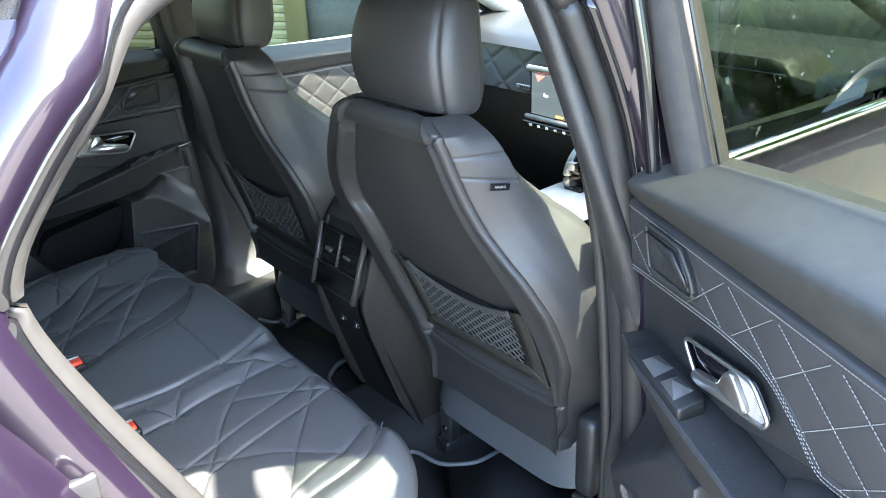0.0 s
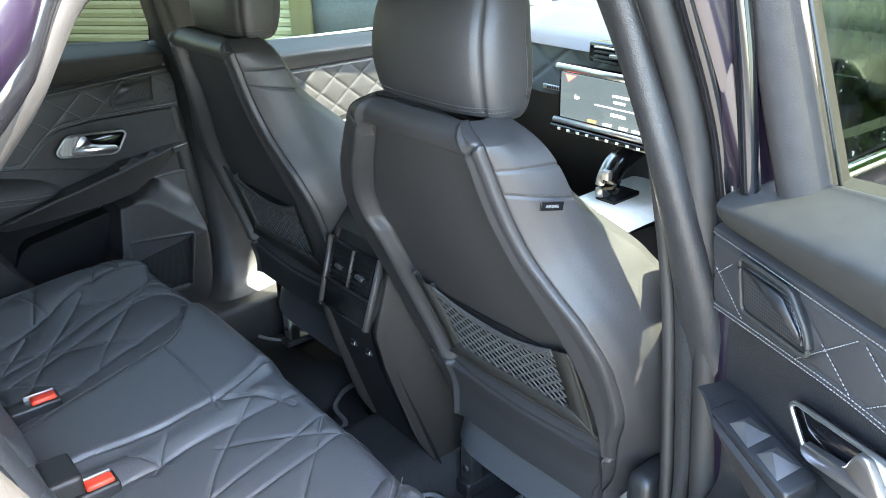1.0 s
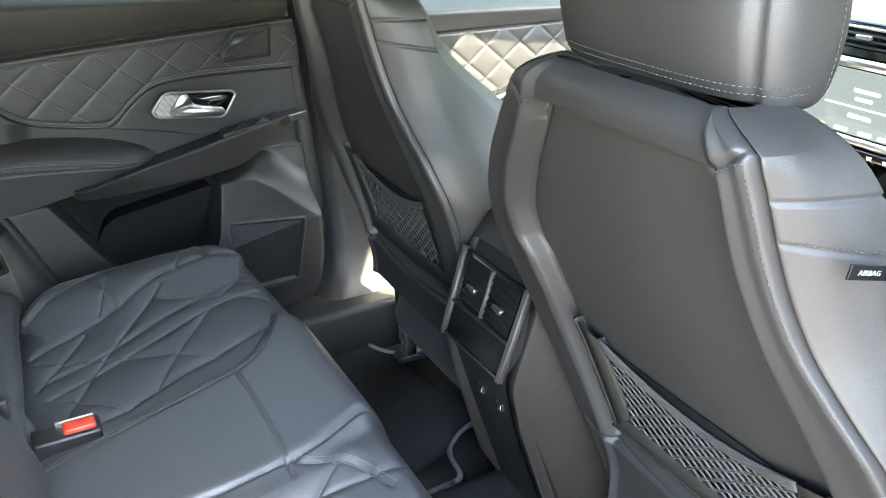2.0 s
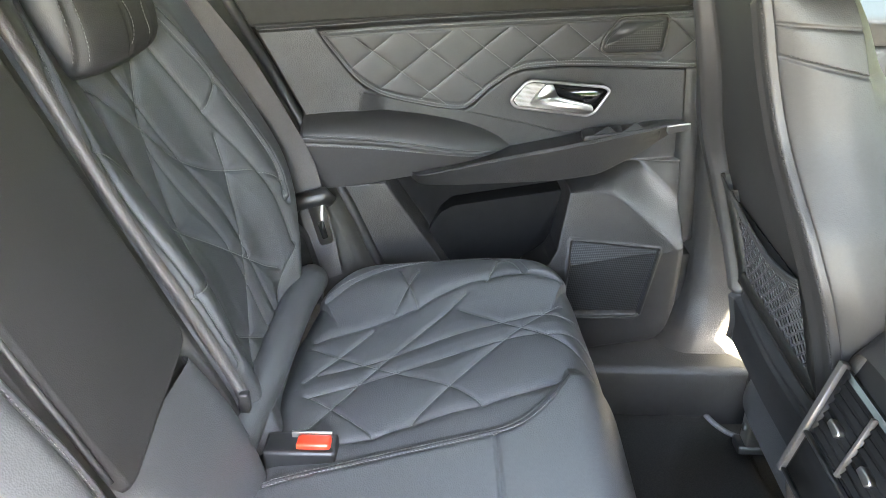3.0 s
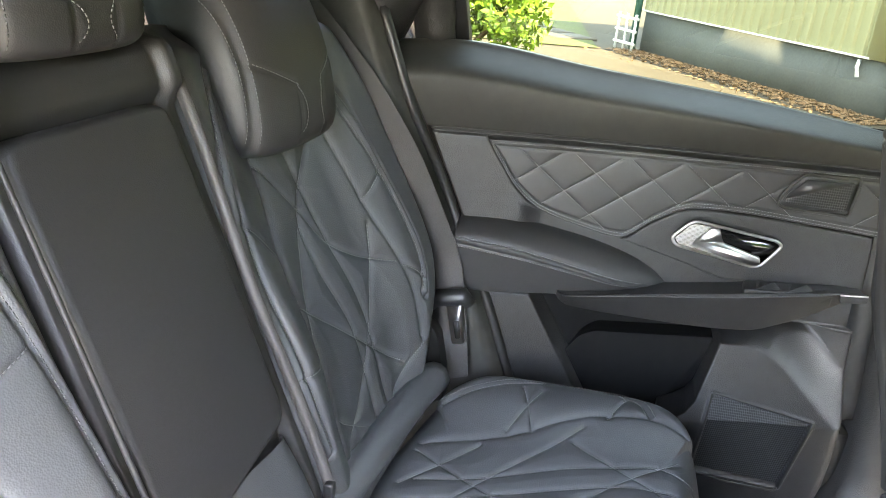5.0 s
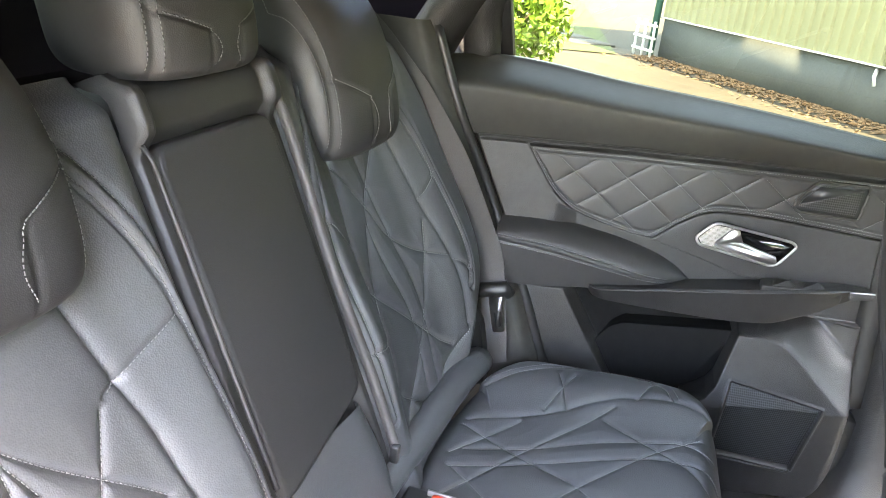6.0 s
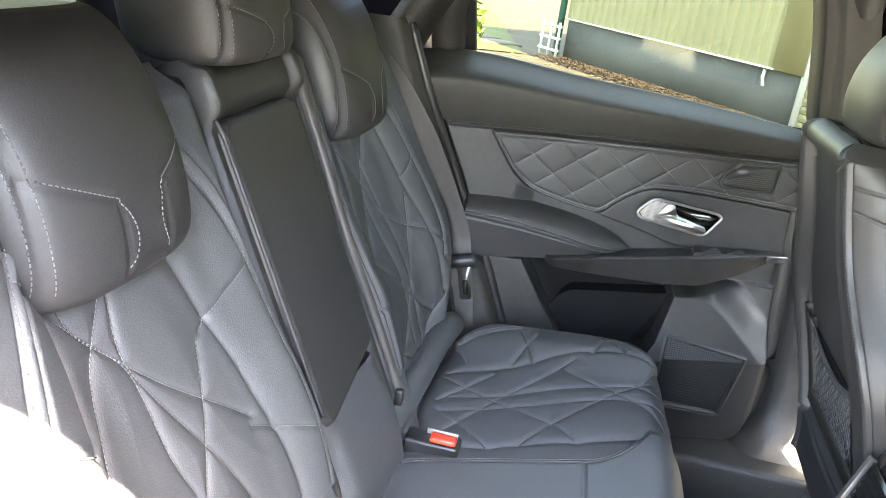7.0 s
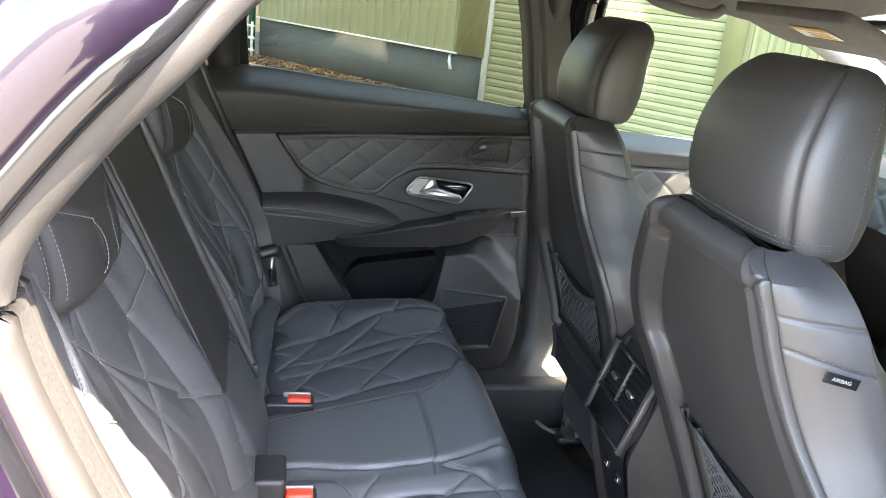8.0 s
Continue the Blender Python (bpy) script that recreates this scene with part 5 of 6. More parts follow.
    rim_i = [(-0.140, 0.850), (-0.132, 0.728), (-0.120, 0.714), (0.120, 0.714), (0.132, 0.728), (0.140, 0.850)]
    O, I = spline(rim_o, 0.006), spline(rim_i, 0.006)
    pick = lambda c: np.stack([np.interp(np.linspace(0, 1, 90), np.linspace(0, 1, len(c)), c[:, k]) for k in (0, 1)], -1)
    O, I = pick(O), pick(I)
    rows = [(O, 0.014), (O, 0.002), (O * 0.985 + I * 0.015, 0.0), (O * 0.03 + I * 0.97, 0.0), (I, 0.002), (I, 0.014)]
    vs = [at(p[0], p[1], w) for c, w in rows for p in c]
    fs = [(r * 90 + k, r * 90 + k + 1, r * 90 + 91 + k, r * 90 + 90 + k) for r in range(5) for k in range(89)]
    part("pocket_border", (vs, fs), VINYL, bk, "smooth black pocket border")
    part("pocket_piping", tube([at(p[0], p[1], 0.002) for p in O], 0.0035, 6), VINYL, bk)
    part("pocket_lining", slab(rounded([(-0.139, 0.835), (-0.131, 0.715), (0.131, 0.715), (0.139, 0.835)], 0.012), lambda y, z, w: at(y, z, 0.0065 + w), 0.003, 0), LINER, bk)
    vs, fs = [], []

    def cord(pts, r):
        p = [at(y, z, 0.001 + 0.004 * math.sin(math.pi * min(1, max(0, (z - 0.71) / 0.13)))) for y, z in pts]
        a, b = tube(p, r, 4, caps=False)
        k = len(vs)
        vs.extend(a)
        fs.extend([tuple(i + k for i in f) for f in b])
    top_z = lambda y: 0.838 - 0.030 * (1 - (y / 0.14) ** 2)
    for sg in (-1, 1):
        for k in range(-20, 21):
            pts = []
            for z in np.linspace(0.714, 0.845, 40):
                y = k * 0.0215 + sg * (z - 0.69) * 1.25 + 0.0012 * math.sin(37 * k + 900 * z)
                if abs(y) < 0.129 + 0.09 * (z - 0.714) and z < top_z(y):
                    pts.append((y, z))
            if len(pts) > 2:
                cord(pts[::3] + pts[-1:], 0.0013)
                cord([(y + 0.0036, z) for y, z in pts[::3] + pts[-1:]], 0.0009)
    tagged(part("net", (vs, fs), NETTING, bk, "black elastic mesh net"), kind="stuff")
    for k in range(4):
        part("elastic_edge", tube([at(y, float(top_z(y)) + 0.0035 * k, 0.002) for y in np.linspace(-0.139, 0.139, 30)], 0.0021, 6), NETTING, bk)

    # headrest on two posts
    def hr(u, v):
        rear = u >= 0.5
        c = np.where(rear, 1, -1) * np.sin((4 * np.where(rear, u - 0.5, u) - 1) * math.pi / 2)
        sn = np.where(rear, -1, 1) * np.clip(1 - np.abs(c) ** 3.4, 0, 1) ** (1 / 3.0)
        z = 1.190 + 0.188 * v
        end = np.sqrt(np.clip(1 - np.abs(2 * v - 1) ** 12, 0, 1))
        half = lerp(v, [(0, 0.121), (0.3, 0.126), (0.6, 0.121), (0.85, 0.109), (1, 0.088)]) * (0.9 + 0.1 * end)
        th = lerp(v, [(0, 0.050), (0.35, 0.062), (0.8, 0.052), (1, 0.03)]) * (0.45 + 0.55 * end)
        y, d = half * c, th * sn
        cx = lerp(v, [(0, 0.076), (0.5, 0.072), (1.0, 0.092)]) - 0.035 * (y / 0.13) ** 2 * 0
        d = d + 0.005 * np.exp(-((np.abs(c) - 0.86) / 0.030) ** 2) * rear
        return cx + d, y, z
    v, q = sheet(hr, 120, 60, True)
    n = len(v)
    g = v.reshape(120, 60, 3)
    v = np.vstack([v, g[:, 0].mean(0), g[:, -1].mean(0)])
    h = part("headrest", (v, [tuple(p) for p in q] + [((i + 1) % 120 * 60, i * 60, n) for i in range(120)] + [(i * 60 + 59, (i + 1) % 120 * 60 + 59, n + 1) for i in range(120)]), LEATHER_SOFT, s)
    low_edge = []
    for k in (0.085, 0.115):
        x, y, z = hr(np.linspace(0.5, 1.0, 120), np.full(120, k))
        low_edge.append(np.stack([x - 0.0012, y, z], -1))
    for sg in (0, 0.5):
        uu = 0.025 if sg else 0.475
        x, y, z = hr(np.full(80, uu), np.linspace(0.07, 0.92, 80))
        low_edge.append(np.stack([x - 0.0008, y + (0.0006 if sg else -0.0006), z], -1))
    tagged(part("stitching", stitches(low_edge, 0.0028, 0.002, 0.00045), THREAD_DARK, h, "dark grey seam stitching"), kind="stuff")
    for y in (-0.072, 0.072):
        p = part("headrest_post", tube([(0.055, y, 1.17), (0.062, y, 1.25)], 0.007, 14), CHROME, h)
        part("collar", tube([(0.052, y, 1.190), (0.053, y, 1.203), (0.053, y, 1.209)], [0.022, 0.019, 0.012], 18), PLASTIC, p)
    # cushion and base
    XF[0] = Matrix.Translation((x0, y0, 0))

    def cu(u, v):
        a, b = 2 * u - 1, 2 * v - 1
        mm = np.maximum(np.abs(a), np.abs(b)) + 1e-9
        r = (np.abs(a / mm) ** 6 + np.abs(b / mm) ** 6) ** (-1 / 6)
        x, y = 0.50 + 0.27 * b * r * np.minimum(mm / 0.9, 1), 0.238 * a * r * np.minimum(mm / 0.9, 1)
        return x, y, 0.63 + 0.02 * smooth(np.abs(y), 0.15, 0.25) - 0.05 * smooth(mm, 0.8, 0.9) ** 2 - 0.14 * smooth(mm, 0.9, 1.0)
    part("seat_cushion", sheet(cu, 40, 40), LEATHER, s)
    y = -0.285 if right else 0.20
    part("side_cover", box(0.26, 0.68, y, y + 0.035, 0.42, 0.58, 0.012), PLASTIC, s)
    if right:
        part("hinge_cover", box(0.195, 0.285, -0.284, -0.240, 0.50, 0.665, 0.018, 3), PLASTIC, s)
    for y in (-0.2, 0.2):
        part("seat_rail", box(0.250, 0.75, y - 0.020, y + 0.020, 0.30, 0.335, 0.006), PLASTIC, s)
        # bracket metal is pale in place of the sun that misses it here
        br = part("rail_bracket", box(0.262, 0.292, y - 0.018, y + 0.018, 0.33, 0.42, 0.005), SATIN, s, "seat bracket in pale metal that stands for sunlight on it")
        part("bolt", tube([(0.258, y, 0.365), (0.264, y, 0.365)], 0.008, 6), PLASTIC, br)
    part("seat_pan", box(0.33, 0.74, -0.235, 0.235, 0.41, 0.47, 0.02), PLASTIC, s)
    if right:
        at_tag = facing((0.058, -0.2045, 1.108), (0.93, -0.20, -0.16), (0, 0, 1))
        tg = box(-0.0165, 0.0165, -0.0055, 0.0055, -0.001, 0.001, 0.0005)
        bmesh.ops.transform(tg, matrix=at_tag, verts=tg.verts)
        tag = part("airbag_tag", tg, GLOSS, bk, "black airbag tag with white lettering")
        words("lettering", "AIRBAG", 0.0054, XF[0] @ at_tag @ Matrix.Translation((0, 0, 0.0012)), THREAD, tag)
    XF[0] = Matrix.Identity(4)
    return s


front_seat(-0.387, 0.0, True)
front_seat(0.370, 0.012, False, 0.125)


# ---- belts ----
belt = thing("seat_belt", "black seat belt webbing with metal tongue hanging beside the rear backrest", "seat belt")
run = spline([(-0.790, 0.535, 1.262), (-0.745, 0.548, 1.222), (-0.700, 0.560, 1.172), (-0.662, 0.569, 1.128), (-0.622, 0.580, 1.07), (-0.588, 0.592, 1.014), (-0.556, 0.606, 0.945), (-0.536, 0.614, 0.90), (-0.510, 0.622, 0.837), (-0.496, 0.618, 0.775), (-0.478, 0.606, 0.69), (-0.470, 0.60, 0.64)], 0.015)


def strap(path, half, wide):
    """A flat band; wide gives the direction of its width."""
    p, q = np.asarray(path), np.asarray(wide, float) / np.linalg.norm(wide)
    t = np.gradient(p, axis=0)
    t /= np.linalg.norm(t, axis=1)[:, None]
    n = np.cross(t, q)
    v, f = [], []
    for a, b in zip(p, n):
        v += [a + q * half + b * 0.0008, a - q * half + b * 0.0008, a - q * half - b * 0.0008, a + q * half - b * 0.0008]
    for k in range(len(p) - 1):
        for i in range(4):
            j = (i + 1) % 4
            f.append((4 * k + i, 4 * k + j, 4 * k + 4 + j, 4 * k + 4 + i))
    return v, f


part("webbing", strap(run, 0.0235, (0.93, 0.05, 0.36)), WEBBING, belt, smooth=False)
grip = tube([(-0.528, 0.606, 0.762), (-0.520, 0.604, 0.778), (-0.470, 0.603, 0.792), (-0.460, 0.606, 0.780)], [0.011, 0.015, 0.015, 0.011], 12)
tongue = part("tongue_grip", grip, PLASTIC, belt)
part("tongue", slab(rounded([(-0.500, 0.775), (-0.482, 0.702), (-0.460, 0.708), (-0.472, 0.782)], 0.006), lambda a, h, w: (a, 0.600 + w, h), 0.003, 0), SATIN, tongue, "bright steel tongue")
part("tongue_slot", slab(rounded([(-0.485, 0.745), (-0.477, 0.714), (-0.468, 0.717), (-0.474, 0.748)], 0.003), lambda a, h, w: (a, 0.5992 + w, h), 0.001, 0), PLASTIC, tongue)
guide = thing("belt_guide", "black plastic belt cover beside the rear backrest", "trim cover")
part("cover", slab(rounded([(-0.548, 0.60), (-0.545, 0.722), (-0.525, 0.748), (-0.503, 0.730), (-0.486, 0.66), (-0.480, 0.60)], 0.014), lambda a, h, w: (a, 0.572 + w, h), 0.03, 0.010, 3), PLASTIC, guide)
side_trim = thing("side_trim", "black trim panel between rear bench and closed door", "trim panel")


def side_f(u, v):
    z = 0.58 + 0.66 * v
    edge = lerp(z, [(0.58, -0.37), (0.655, -0.402), (0.772, -0.451), (0.863, -0.498), (0.934, -0.533), (1.04, -0.578), (1.131, -0.616), (1.24, -0.66)])
    x = edge - 0.22 * (1 - u)
    return x, 0.640 - 0.048 * smooth(z, 0.93, 1.12) + 0.03 * smooth(u, 0.9, 1.0) ** 2 - 0.02 * (1 - u), z


part("panel", sheet(side_f, 24, 40), VINYL, side_trim)
part("gap_seal", tube([side_f(1.0, t) for t in np.linspace(0, 1, 24)], 0.010, 8), PLASTIC, side_trim, "black rubber gap seal")
mid_belt = thing("seat_belt", "black centre seat belt webbing lying along the armrest", "seat belt")
part("webbing", strap([back_pt(0.128 + 0.004 * math.sin(9 * t), 0.74 + 0.46 * t, 0.001) for t in np.linspace(0, 1, 40)], 0.007, (0.5, 0.3, 0.4)), WEBBING, mid_belt)
part("tongue", box(-0.496, -0.484, 0.120, 0.132, 0.722, 0.748, 0.003), PLASTIC, mid_belt, "black plastic tongue")

# ---- centre console ----
console = thing("centre_console", "black centre console with rear air vents and pale top panel", "centre console")


def con(u, v):
    """The console's rear end from its lid down to the floor, u across."""
    t = 2 * u - 1
    y = 0.092 * t + 0.03 * t * smooth(v, 0.45, 1.0)
    x = lerp(v, [(0, 0.30), (0.12, 0.185), (0.2, 0.162), (0.5, 0.120), (0.56, 0.130), (1, 0.24)])
    z = lerp(v, [(0, 0.885), (0.12, 0.872), (0.2, 0.832), (0.5, 0.694), (0.56, 0.66), (1, 0.34)])
    return x + 0.012 * t ** 4, y, z


part("rear_face", sheet(con, 30, 60), PLASTIC, console)
for sg in (-1, 1):
    side = [(0.172, 0.85), (0.122, 0.692), (0.140, 0.61), (0.20, 0.42), (0.26, 0.31), (1.25, 0.31), (1.25, 0.66), (0.80, 0.69), (0.55, 0.72), (0.52, 0.86)]
    part("side_panel", slab(rounded(side, 0.02), lambda a, h, w: (a, sg * (0.098 + 0.05 * max(0, (0.62 - h)) - w), h), 0.02, 0.004), POST, console)
    part("seam", tube([(0.232, sg * 0.0985, 0.815), (0.176, sg * 0.0990, 0.655)], 0.0011, 4), GLOSS, console)
    part("seam", tube([(0.204, sg * 0.0988, 0.735), (0.245, sg * 0.0988, 0.690)], 0.0009, 4), GLOSS, console)
part("lid", sheet(lambda u, v: (0.165 + 0.36 * u, -0.095 + 0.19 * v, 0.872 + 0.018 * np.sqrt(np.clip(1 - np.abs(2 * v - 1) ** 4, 0, 1)) - 0.04 * (1 - smooth(u, 0, 0.12)) ** 2), 24, 24), LEATHER_SOFT, console, "padded black console lid")


def face(y, k, w):
    """On the sloping vent face: y across, k from its top (0) to its foot (1), w out of it."""
    return 0.160 - 0.042 * k - 0.953 * w, y * (1 - 0.06 * k), 0.830 - 0.136 * k + 0.30 * w


vent = part("vent_panel", slab(rounded([(-0.080, 0.02), (-0.080, 0.98), (0.080, 0.98), (0.080, 0.02)], 0.01), lambda a, b, w: face(a, b, 0.006 - w), 0.006, 0.001), GLOSS, console)
for y0 in (-0.036, 0.036):
    hole = rounded([(y0 - 0.032, 0.07), (y0 - 0.032, 0.55), (y0 + 0.032, 0.55), (y0 + 0.032, 0.07)], 0.006)
    vt = part("air_vent", slab(hole, lambda a, b, w: face(a, b, 0.0068 - w), 0.002, 0), LINER, vent)
    for k in (0.12, 0.20, 0.28, 0.36, 0.44, 0.51):
        blade = [(y0 - 0.031, k - 0.017), (y0 - 0.031, k + 0.017), (y0 + 0.031, k + 0.017), (y0 + 0.031, k - 0.017)]
        part("vane", slab(blade, lambda a, b, w: face(a, b, 0.0095 + 0.10 * (b - k) - w), 0.0016, 0.0004), LINER, vt)
    tab = [(y0 - 0.013, 0.345), (y0 - 0.008, 0.395), (y0 + 0.013, 0.375), (y0 + 0.011, 0.325), (y0 - 0.006, 0.325)]
    part("vane_tab", slab(tab, lambda a, b, w: face(a, b, 0.015 - w), 0.008, 0.0015), SATIN, vt, "bright faceted vane tab")
for y0, half, lo, hi in ((0.0, 0.0022, 0.06, 0.57), (0.083, 0.0045, 0.0, 1.0), (-0.083, 0.0045, 0.0, 1.0)):
    bar = [(y0 - half, lo), (y0 - half, hi), (y0 + half, hi), (y0 + half, lo)]
    part("vent_strip", slab(bar, lambda a, b, w: face(a, b, 0.012 - w), 0.010, 0.0006), STRIP, console, "brushed brown-grey metal strip")
well = rounded([(-0.074, 0.62), (-0.074, 0.95), (0.074, 0.95), (0.074, 0.62)], 0.008)
part("tray", slab(well, lambda a, b, w: face(a, b, 0.0076 - w), 0.002, 0), LINER, vent, "dark open tray under the vents")
for k in (0.60, 0.965):
    lip = [(-0.076, k - 0.012), (-0.076, k + 0.012), (0.076, k + 0.012), (0.076, k - 0.012)]
    part("tray_lip", slab(lip, lambda a, b, w: face(a, b, 0.013 - w), 0.008, 0.0015), PLASTIC, vent)
for y0 in (0.012, -0.040):
    port = part("usb_port", box(0.138, 0.150, y0 - 0.008, y0 + 0.008, 0.616, 0.630, 0.002), PLASTIC, console)
    part("port_rim", tube([(0.1375, y0 - 0.006, 0.627), (0.1375, y0 - 0.006, 0.619), (0.1375, y0 + 0.005, 0.619)], 0.0008, 5), LABEL_WHITE, port)
PALE_TOP = material("pale_satin_console_panel", (0.55, 0.52, 0.47), 0.35, vary=0.06)
part("top_panel", sheet(lambda u, v: (0.55 + 0.75 * u, -0.115 + 0.23 * v, 0.715 + 0.02 * u - 0.02 * np.abs(2 * v - 1) ** 6), 24, 20), PALE_TOP, console, "pale satin top panel")
part("selector_gate", box(0.90, 1.00, -0.015, 0.048, 0.722, 0.738, 0.006), GLOSS, console)
sel = part("gear_selector", tube(spline([(0.93, 0.02, 0.73), (0.925, 0.02, 0.775), (0.95, 0.015, 0.815), (1.0, 0.005, 0.845), (1.03, 0.0, 0.85)], 0.01), 0.021, 12, 1.3), GLOSS, console, "gloss black gear selector with bright edges")
part("selector_trim", tube(spline([(0.905, 0.035, 0.735), (0.905, 0.035, 0.78), (0.94, 0.03, 0.83), (1.02, 0.015, 0.862)], 0.01), 0.012, 10), SATIN, sel)
part("start_button", box(0.895, 0.912, 0.005, 0.03, 0.782, 0.806, 0.003), SATIN, sel)
part("cup_ring", tube(spline([(1.10, -0.05, 0.735), (1.16, -0.05, 0.735), (1.18, 0.02, 0.737), (1.12, 0.03, 0.737), (1.10, -0.05, 0.735)], 0.01), 0.004, 8), CHROME, console)

# ---- dashboard ----
dash = thing("dashboard", "black leather dashboard with quilted panel and large screen", "dashboard")
part("top_pad", sheet(lambda u, v: (1.02 + 0.55 * v, -0.74 + 1.48 * u, 1.085 + 0.015 * np.sin(3 * v) - 0.03 * (1 - smooth(v, 0, 0.10)) ** 2), 40, 24), PLASTIC, dash)
dl = [np.linspace((-0.3 + 0.14 * k, 1.06), (-0.3 + 0.14 * k + e * 0.20, 0.90), 12) for k in range(0, 11) for e in (-1, 1)]


def fascia(u, v):
    y, z = -0.74 + 1.48 * u, 0.93 + 0.125 * v
    k = away(y, z, dl, 12)
    return 1.035 - 0.03 * (1 - v) + 0.004 * np.exp(-(k / 0.005) ** 2), y, z


part("quilted_fascia", sheet(fascia, 200, 30), LEATHER_SOFT, dash)
part("lower_fascia", sheet(lambda u, v: (1.06 + 0.16 * (1 - v) ** 2, -0.74 + 1.48 * u, 0.55 + 0.38 * v), 30, 20), TRIM, dash)
badge = part("badge", box(1.000, 1.006, 0.245, 0.335, 0.943, 0.956, 0.002), SATIN, dash, "satin metal badge strip")
for k in range(6):
    part("badge_bar", box(0.9985, 1.0005, 0.268 + 0.009 * k, 0.273 + 0.009 * k, 0.946, 0.953, 0), PLASTIC, badge)
scr = thing("touch_screen", "large lit touch screen with satin frame on the dashboard", "screen")
part("housing", box(0.955, 0.99, -0.115, 0.235, 0.870, 1.030, 0.008), GLOSS, scr)
SCREEN = glow("lit_screen", (0.012, 0.016, 0.018), 0.6)
disp = part("display", box(0.950, 0.956, -0.105, 0.222, 0.895, 1.012, 0.002), SCREEN, scr)
part("upper_rail", tube([(0.950, y, 1.024) for y in (-0.115, 0.235)], 0.009, 10), SATIN, scr)
part("lower_rail", tube([(0.946, y, 0.886) for y in (-0.118, 0.238)], 0.008, 10), SATIN, scr)
kb = part("key_bar", box(0.930, 0.955, -0.118, 0.240, 0.862, 0.878, 0.004), GLOSS, scr)
for k in range(10):
    part("key_mark", box(0.9285, 0.9305, 0.20 - 0.032 * k, 0.21 - 0.032 * k, 0.866, 0.873, 0), LABEL_WHITE, kb)
TEXT_WHITE = glow("screen_white", (0.9, 0.95, 1.0), 0.45)
TEXT_ORANGE = glow("screen_orange", (1.0, 0.35, 0.03), 0.4)
TEXT_RED = glow("screen_red", (0.9, 0.05, 0.04), 0.5)
lay = lambda y, z: facing((0.9485, y, z), (0, -1, 0), (0, 0, 1))
words("reading", "Lo", 0.014, lay(0.165, 0.955), TEXT_WHITE, disp)
words("reading", "88.10 MHz", 0.0105, lay(0.03, 0.930), TEXT_WHITE, disp)
part("text_bar", box(0.9475, 0.9495, 0.0, 0.050, 0.975, 0.980, 0), TEXT_WHITE, disp)
part("text_bar", box(0.9475, 0.9495, 0.012, 0.045, 0.960, 0.965, 0), TEXT_WHITE, disp)
part("tuning_line", box(0.9475, 0.9495, -0.03, 0.105, 0.946, 0.9475, 0), TEXT_WHITE, disp)
part("station_tile", box(0.9475, 0.9495, -0.09, -0.04, 0.958, 0.998, 0.0), TEXT_ORANGE, disp)
part("corner_mark", slab([(0.17, 1.008), (0.205, 1.008), (0.195, 0.990)], lambda a, h, w: (0.948 + w, a, h), 0.001, 0), TEXT_RED, disp)
for k, y in enumerate((0.10, 0.05, 0.0, -0.04)):
    part("text_bar", box(0.9475, 0.9495, y, y + 0.025, 0.9, 0.905, 0), TEXT_ORANGE if k == 0 else TEXT_WHITE, disp)
vb = thing("dash_vent", "black dashboard air vent with bright tab", "air vent")
part("vent_body", box(0.985, 1.03, -0.02, 0.165, 1.040, 1.092, 0.008), GLOSS, vb)
for k in range(4):
    part("vane", box(0.975, 0.99, 0.0, 0.14, 1.046 + 0.011 * k, 1.050 + 0.011 * k, 0.001), SATIN if k == 3 else PLASTIC, vb)
part("vane_tab", box(0.968, 0.978, 0.055, 0.085, 1.062, 1.07, 0.002), SATIN, vb)

# steering wheel and instrument hood on the right
wheel = thing("steering_wheel", "black leather steering wheel with airbag hub", "steering wheel")
XF[0] = Matrix.Translation((0.74, -0.375, 1.045)) @ Matrix.Rotation(radians(-24), 4, "Y")
part("rim", tube([(0, 0.178 * math.cos(a), 0.172 * math.sin(a)) for a in np.linspace(0, 2 * math.pi, 65)], 0.0155, 12, caps=False, up=(1, 0, 0)), LEATHER_SOFT, wheel)
part("hub", slab(rounded([(-0.075, 0.05), (-0.06, -0.06), (0.06, -0.06), (0.075, 0.05)], 0.03), lambda a, h, w: (-0.02 + w, a, h), 0.06, 0.012), VINYL, wheel)
for a, b in (((-0.165, 0.0), (-0.06, 0.0)), ((0.165, 0.0), (0.06, 0.0)), ((0, -0.165), (0, -0.05))):
    part("spoke", tube([(0.005, *a), (-0.005, *b)], 0.020, 10, 0.4, up=(1, 0, 0)), SATIN, wheel)
for sg in (-1, 1):
    part("paddle", tube(spline([(0.03, sg * 0.13, 0.0), (0.03, sg * 0.15, 0.05), (0.03, sg * 0.145, 0.09)], 0.01), 0.008, 8, 0.5), SATIN, wheel)
XF[0] = Matrix.Identity(4)
hood = thing("instrument_hood", "black faceted instrument hood behind the steering wheel", "instrument panel")
part("hood_shell", slab(rounded([(-0.56, 1.06), (-0.50, 1.135), (-0.25, 1.135), (-0.19, 1.06)], 0.02), lambda a, h, w: (0.97 + w, a, h), 0.18, 0.02), VINYL, hood)
part("instrument_screen", box(0.955, 0.968, -0.52, -0.23, 1.005, 1.11, 0.006), GLOSS, hood)
corner = thing("corner_vent", "faceted gloss black corner air vent", "air vent")
part("surround", slab(rounded([(-0.72, 1.00), (-0.70, 1.10), (-0.60, 1.085), (-0.58, 1.01)], 0.008), lambda a, h, w: (0.99 + w, a, h), 0.05, 0.012), GLOSS, corner)
